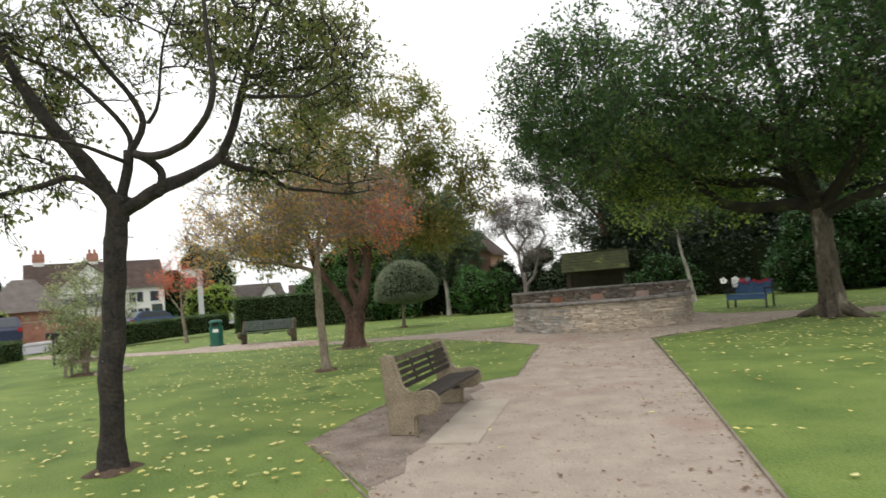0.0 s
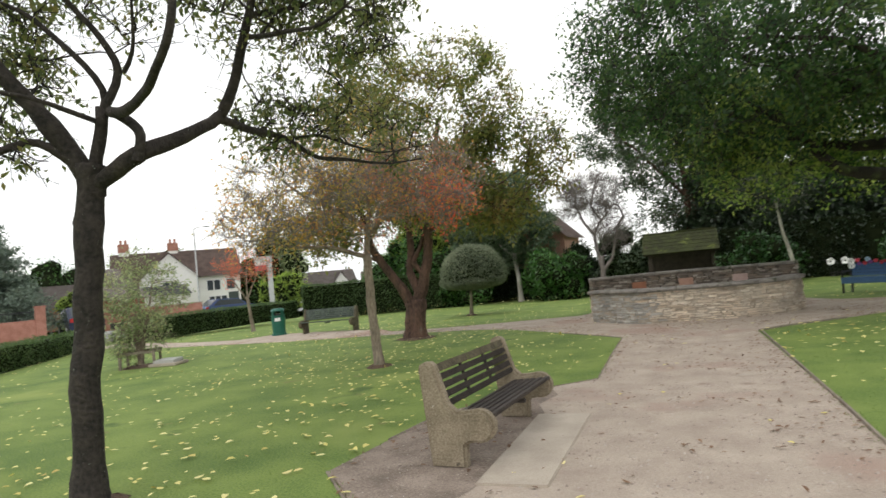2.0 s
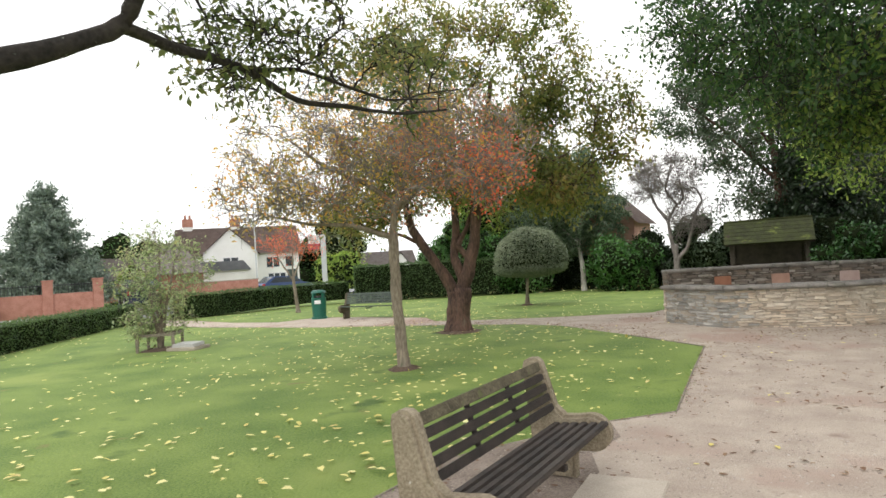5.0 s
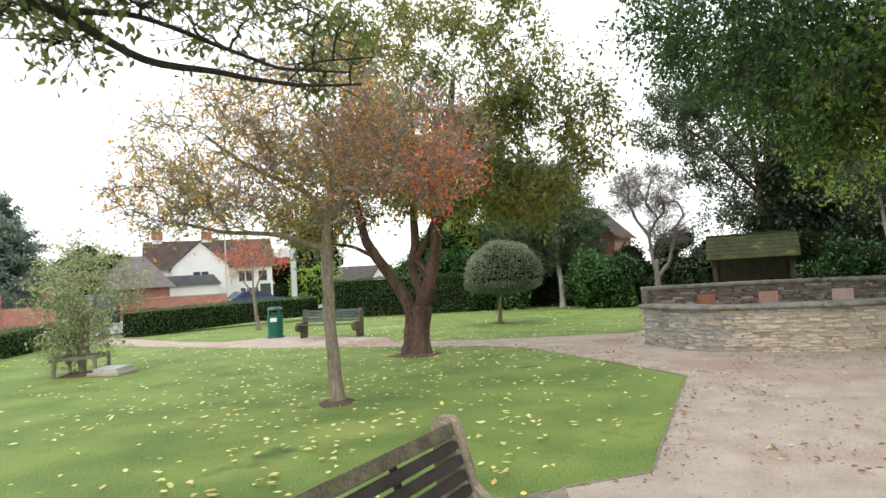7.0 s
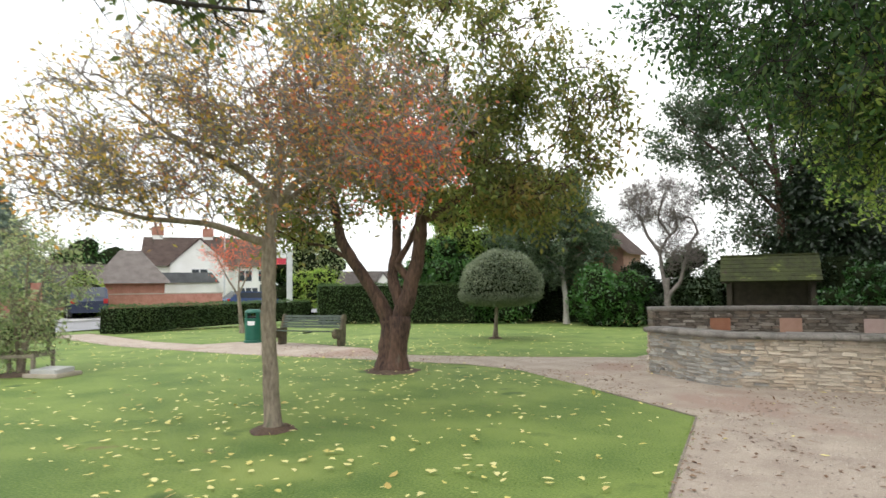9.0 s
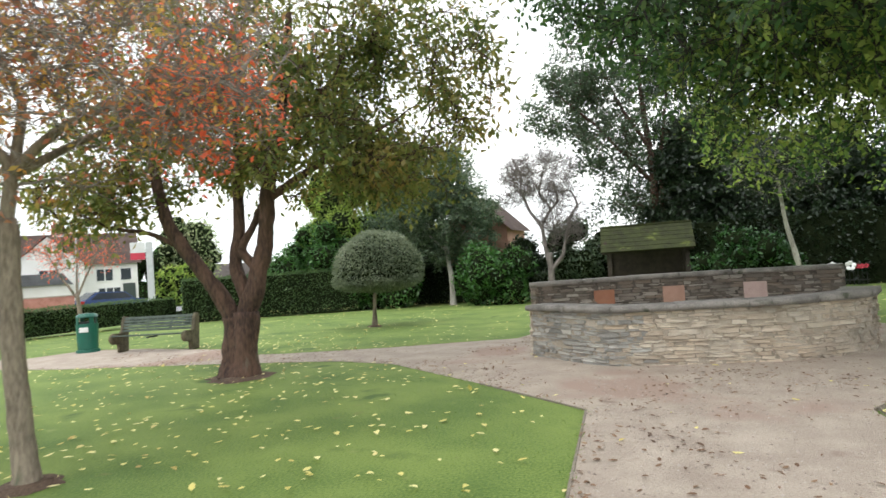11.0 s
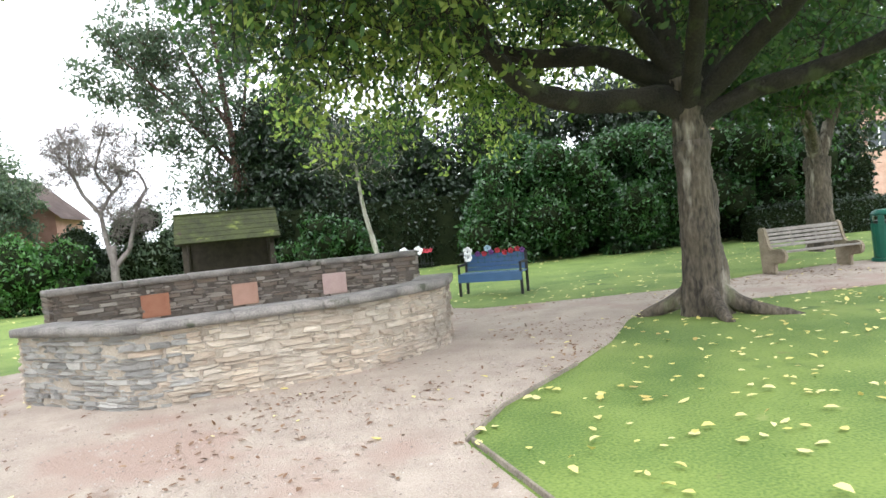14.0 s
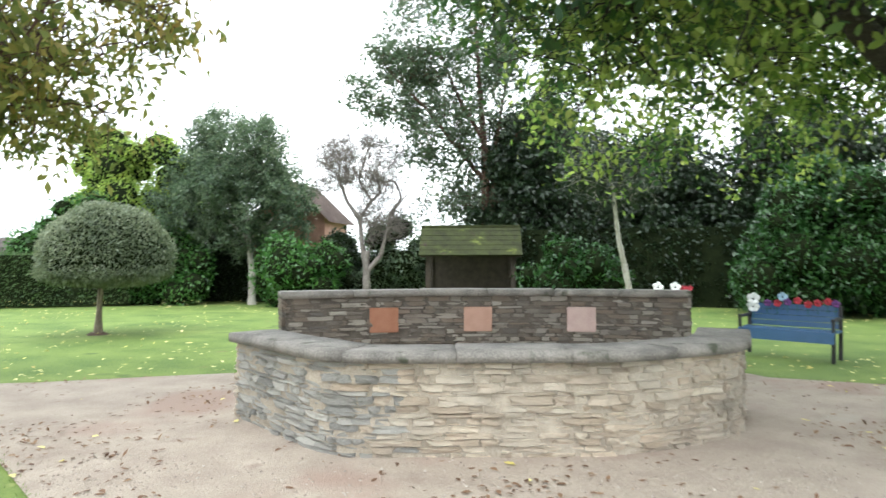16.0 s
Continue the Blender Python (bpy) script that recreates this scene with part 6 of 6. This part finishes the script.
for x, y, a, stone in ((-1.53, 20.12, 14, M_PLAQUE), (-0.28, 20.31, 3, M_PLAQUE_B), (1.1, 20.28, -8, M_PLAQUE_C)):
    plaque = part("plaque", boxed(-0.19, 0.19, -0.022, 0.03, 0.50, 0.83, 0.006), stone)
    plaque.matrix_world = pose(x, y, 0, 0, 0, a)
    plaque.parent = back
rng_l = np.random.default_rng(7)


def in_path(p):
    inside = np.zeros(len(p), bool)
    a = np.array(PATH)
    for (x0, y0), (x1, y1) in zip(a, np.roll(a, -1, axis=0)):
        hit = ((y0 > p[:, 1]) != (y1 > p[:, 1])) & (p[:, 0] < (x1 - x0) * (p[:, 1] - y0) / (y1 - y0 + 1e-12) + x0)
        inside ^= hit
    return inside


lawn = np.column_stack([rng_l.uniform(-22, 16, 42000), rng_l.uniform(0, 34, 42000)])
trees_at = np.array([(-4.7, 5.1), (-5.6, 11.7), (-6.9, 17.0), (5.1, 16.6), (3, 13), (-4.2, 8.5), (-10, 18.5), (-3.9, 6.6), (5.5, 14.2)])
near = np.min(np.linalg.norm(lawn[:, None] - trees_at[None], axis=2), axis=1)
drift = np.array([noise.noise(Vector((x * 0.5, y * 0.5, 3.0))) for x, y in lawn])
lawn = lawn[rng_l.random(len(lawn)) < np.clip(0.09 + 0.50 * np.exp(-(near / 3.2) ** 2) + 0.25 * drift, 0.02, 0.5)]
lawn = lawn[~in_path(lawn)]
tagged(leaf_mesh("fallen_leaves", np.column_stack([lawn, np.full(len(lawn), 0.03)]), 0.08, L_FALLEN, None, rng_l, 0.9, 0.0, 0.62, "", True), "fallen yellow leaves scattered on the lawn", "leaves", kind="stuff")
trail = np.column_stack([rng_l.uniform(-12, 10, 60000), rng_l.uniform(0, 21, 60000)])
trail = trail[in_path(trail)]
drift = np.array([noise.noise(Vector((x * 0.8, y * 0.8, 7.0))) for x, y in trail])
trail = trail[rng_l.random(len(trail)) < np.clip((0.10 + 0.55 * drift) * (0.5 + 0.11 * np.clip(trail[:, 1] - 5, 0, 13)), 0.015, 0.6)]
tagged(leaf_mesh("path_litter", np.column_stack([trail, np.full(len(trail), 0.016)]), 0.056, L_BROWN, None, rng_l, 0.85, 0.0, 0.5, "", True), "small brown leaves lying on the gravel", "leaves", kind="stuff")
pale = trail[rng_l.random(len(trail)) < 0.06] + 0.13
pale = pale[in_path(pale)]
tagged(leaf_mesh("path_leaves", np.column_stack([pale, np.full(len(pale), 0.018)]), 0.07, L_FALLEN, None, rng_l, 0.9, 0.0, 0.55, "", True), "scattered yellow leaves lying on the gravel", "leaves", kind="stuff")
PEBBLE = [(1, 0, 0.0), (0.3, 0.9, 0.0), (-0.8, 0.5, 0.0), (-0.8, -0.6, 0.0), (0.3, -0.9, 0.0), (0.05, 0.0, 0.75)]
spots = np.column_stack([rng_l.uniform(-3.2, 3.0, 26000), rng_l.uniform(0.5, 16.5, 26000)])
spots = spots[in_path(spots)]
patchy = np.array([noise.noise(Vector((x * 1.1, y * 1.1, 11.0))) for x, y in spots])
bay = (spots[:, 0] < -1.55) & (spots[:, 1] < 9.6)
spots = spots[rng_l.random(len(spots)) < np.clip(0.35 + 0.6 * patchy + 0.4 * bay, 0.05, 1.0)]
pv, pf = [], []
for x, y in spots:
    r, q, k = rng_l.uniform(0.006, 0.017), rng_l.uniform(0, 6.28), len(pv)
    pv += [(x + r * (u * math.cos(q) - v * math.sin(q)), y + r * (u * math.sin(q) + v * math.cos(q)), 0.005 + r * w) for u, v, w in PEBBLE]
    pf += [(k + i, k + (i + 1) % 5, k + 5) for i in range(5)]
M_PEBBLE = surface("path_pebbles", (0.22, 0.18, 0.15), (0.42, 0.37, 0.32), 6.0, 60.0, 0.9, 0.2, per=("island", ((0.16, 0.12, 0.10), (0.34, 0.28, 0.235), (0.46, 0.41, 0.36)), 0.7))
tagged(mesh_from("path_pebbles", pv, pf, M_PEBBLE), "small loose stones on the gravel path", "pebbles", kind="stuff")
blades = np.column_stack([rng_l.uniform(-12, 9, 120000), rng_l.uniform(0, 20, 120000)])
blades = blades[~in_path(blades)]
away = np.minimum(np.abs(blades[:, 0] + 1.6), np.abs(blades[:, 0] - 0.95))
blades = blades[rng_l.random(len(blades)) < 0.5 * np.exp(-away / 1.8)]
a, b = np.array(PATH), np.roll(np.array(PATH), -1, axis=0)
edge = []
for p, q in zip(a, b):
    m = int(np.linalg.norm(q - p) * 70)
    if p[1] > 0 and q[1] > 0 and m:
        t = rng_l.random(m)[:, None]
        edge.append(p + (q - p) * t + rng_l.normal(size=(m, 2)) * 0.035)
blades = np.vstack([blades] + edge)
rimmed = np.vstack(edge)
rimmed = rimmed[rng_l.random(len(rimmed)) < 0.35] + rng_l.normal(size=(1, 2)) * 0.02
rimmed = rimmed + rng_l.normal(size=rimmed.shape) * 0.14
rimmed = rimmed[in_path(rimmed)]
tagged(leaf_mesh("edge_litter", np.column_stack([rimmed, np.full(len(rimmed), 0.018)]), 0.05, L_BROWN, None, rng_l, 0.85, 0.0, 0.5, "", True), "brown leaf litter gathered along the path edges", "leaves", kind="stuff")
tagged(leaf_mesh("grass", np.column_stack([blades, np.full(len(blades), 0.0)]), 0.032, L_GRASS, None, rng_l, 0.0, -1.2, 0.14), "short mown grass blades of the lawn", "grass", kind="stuff")
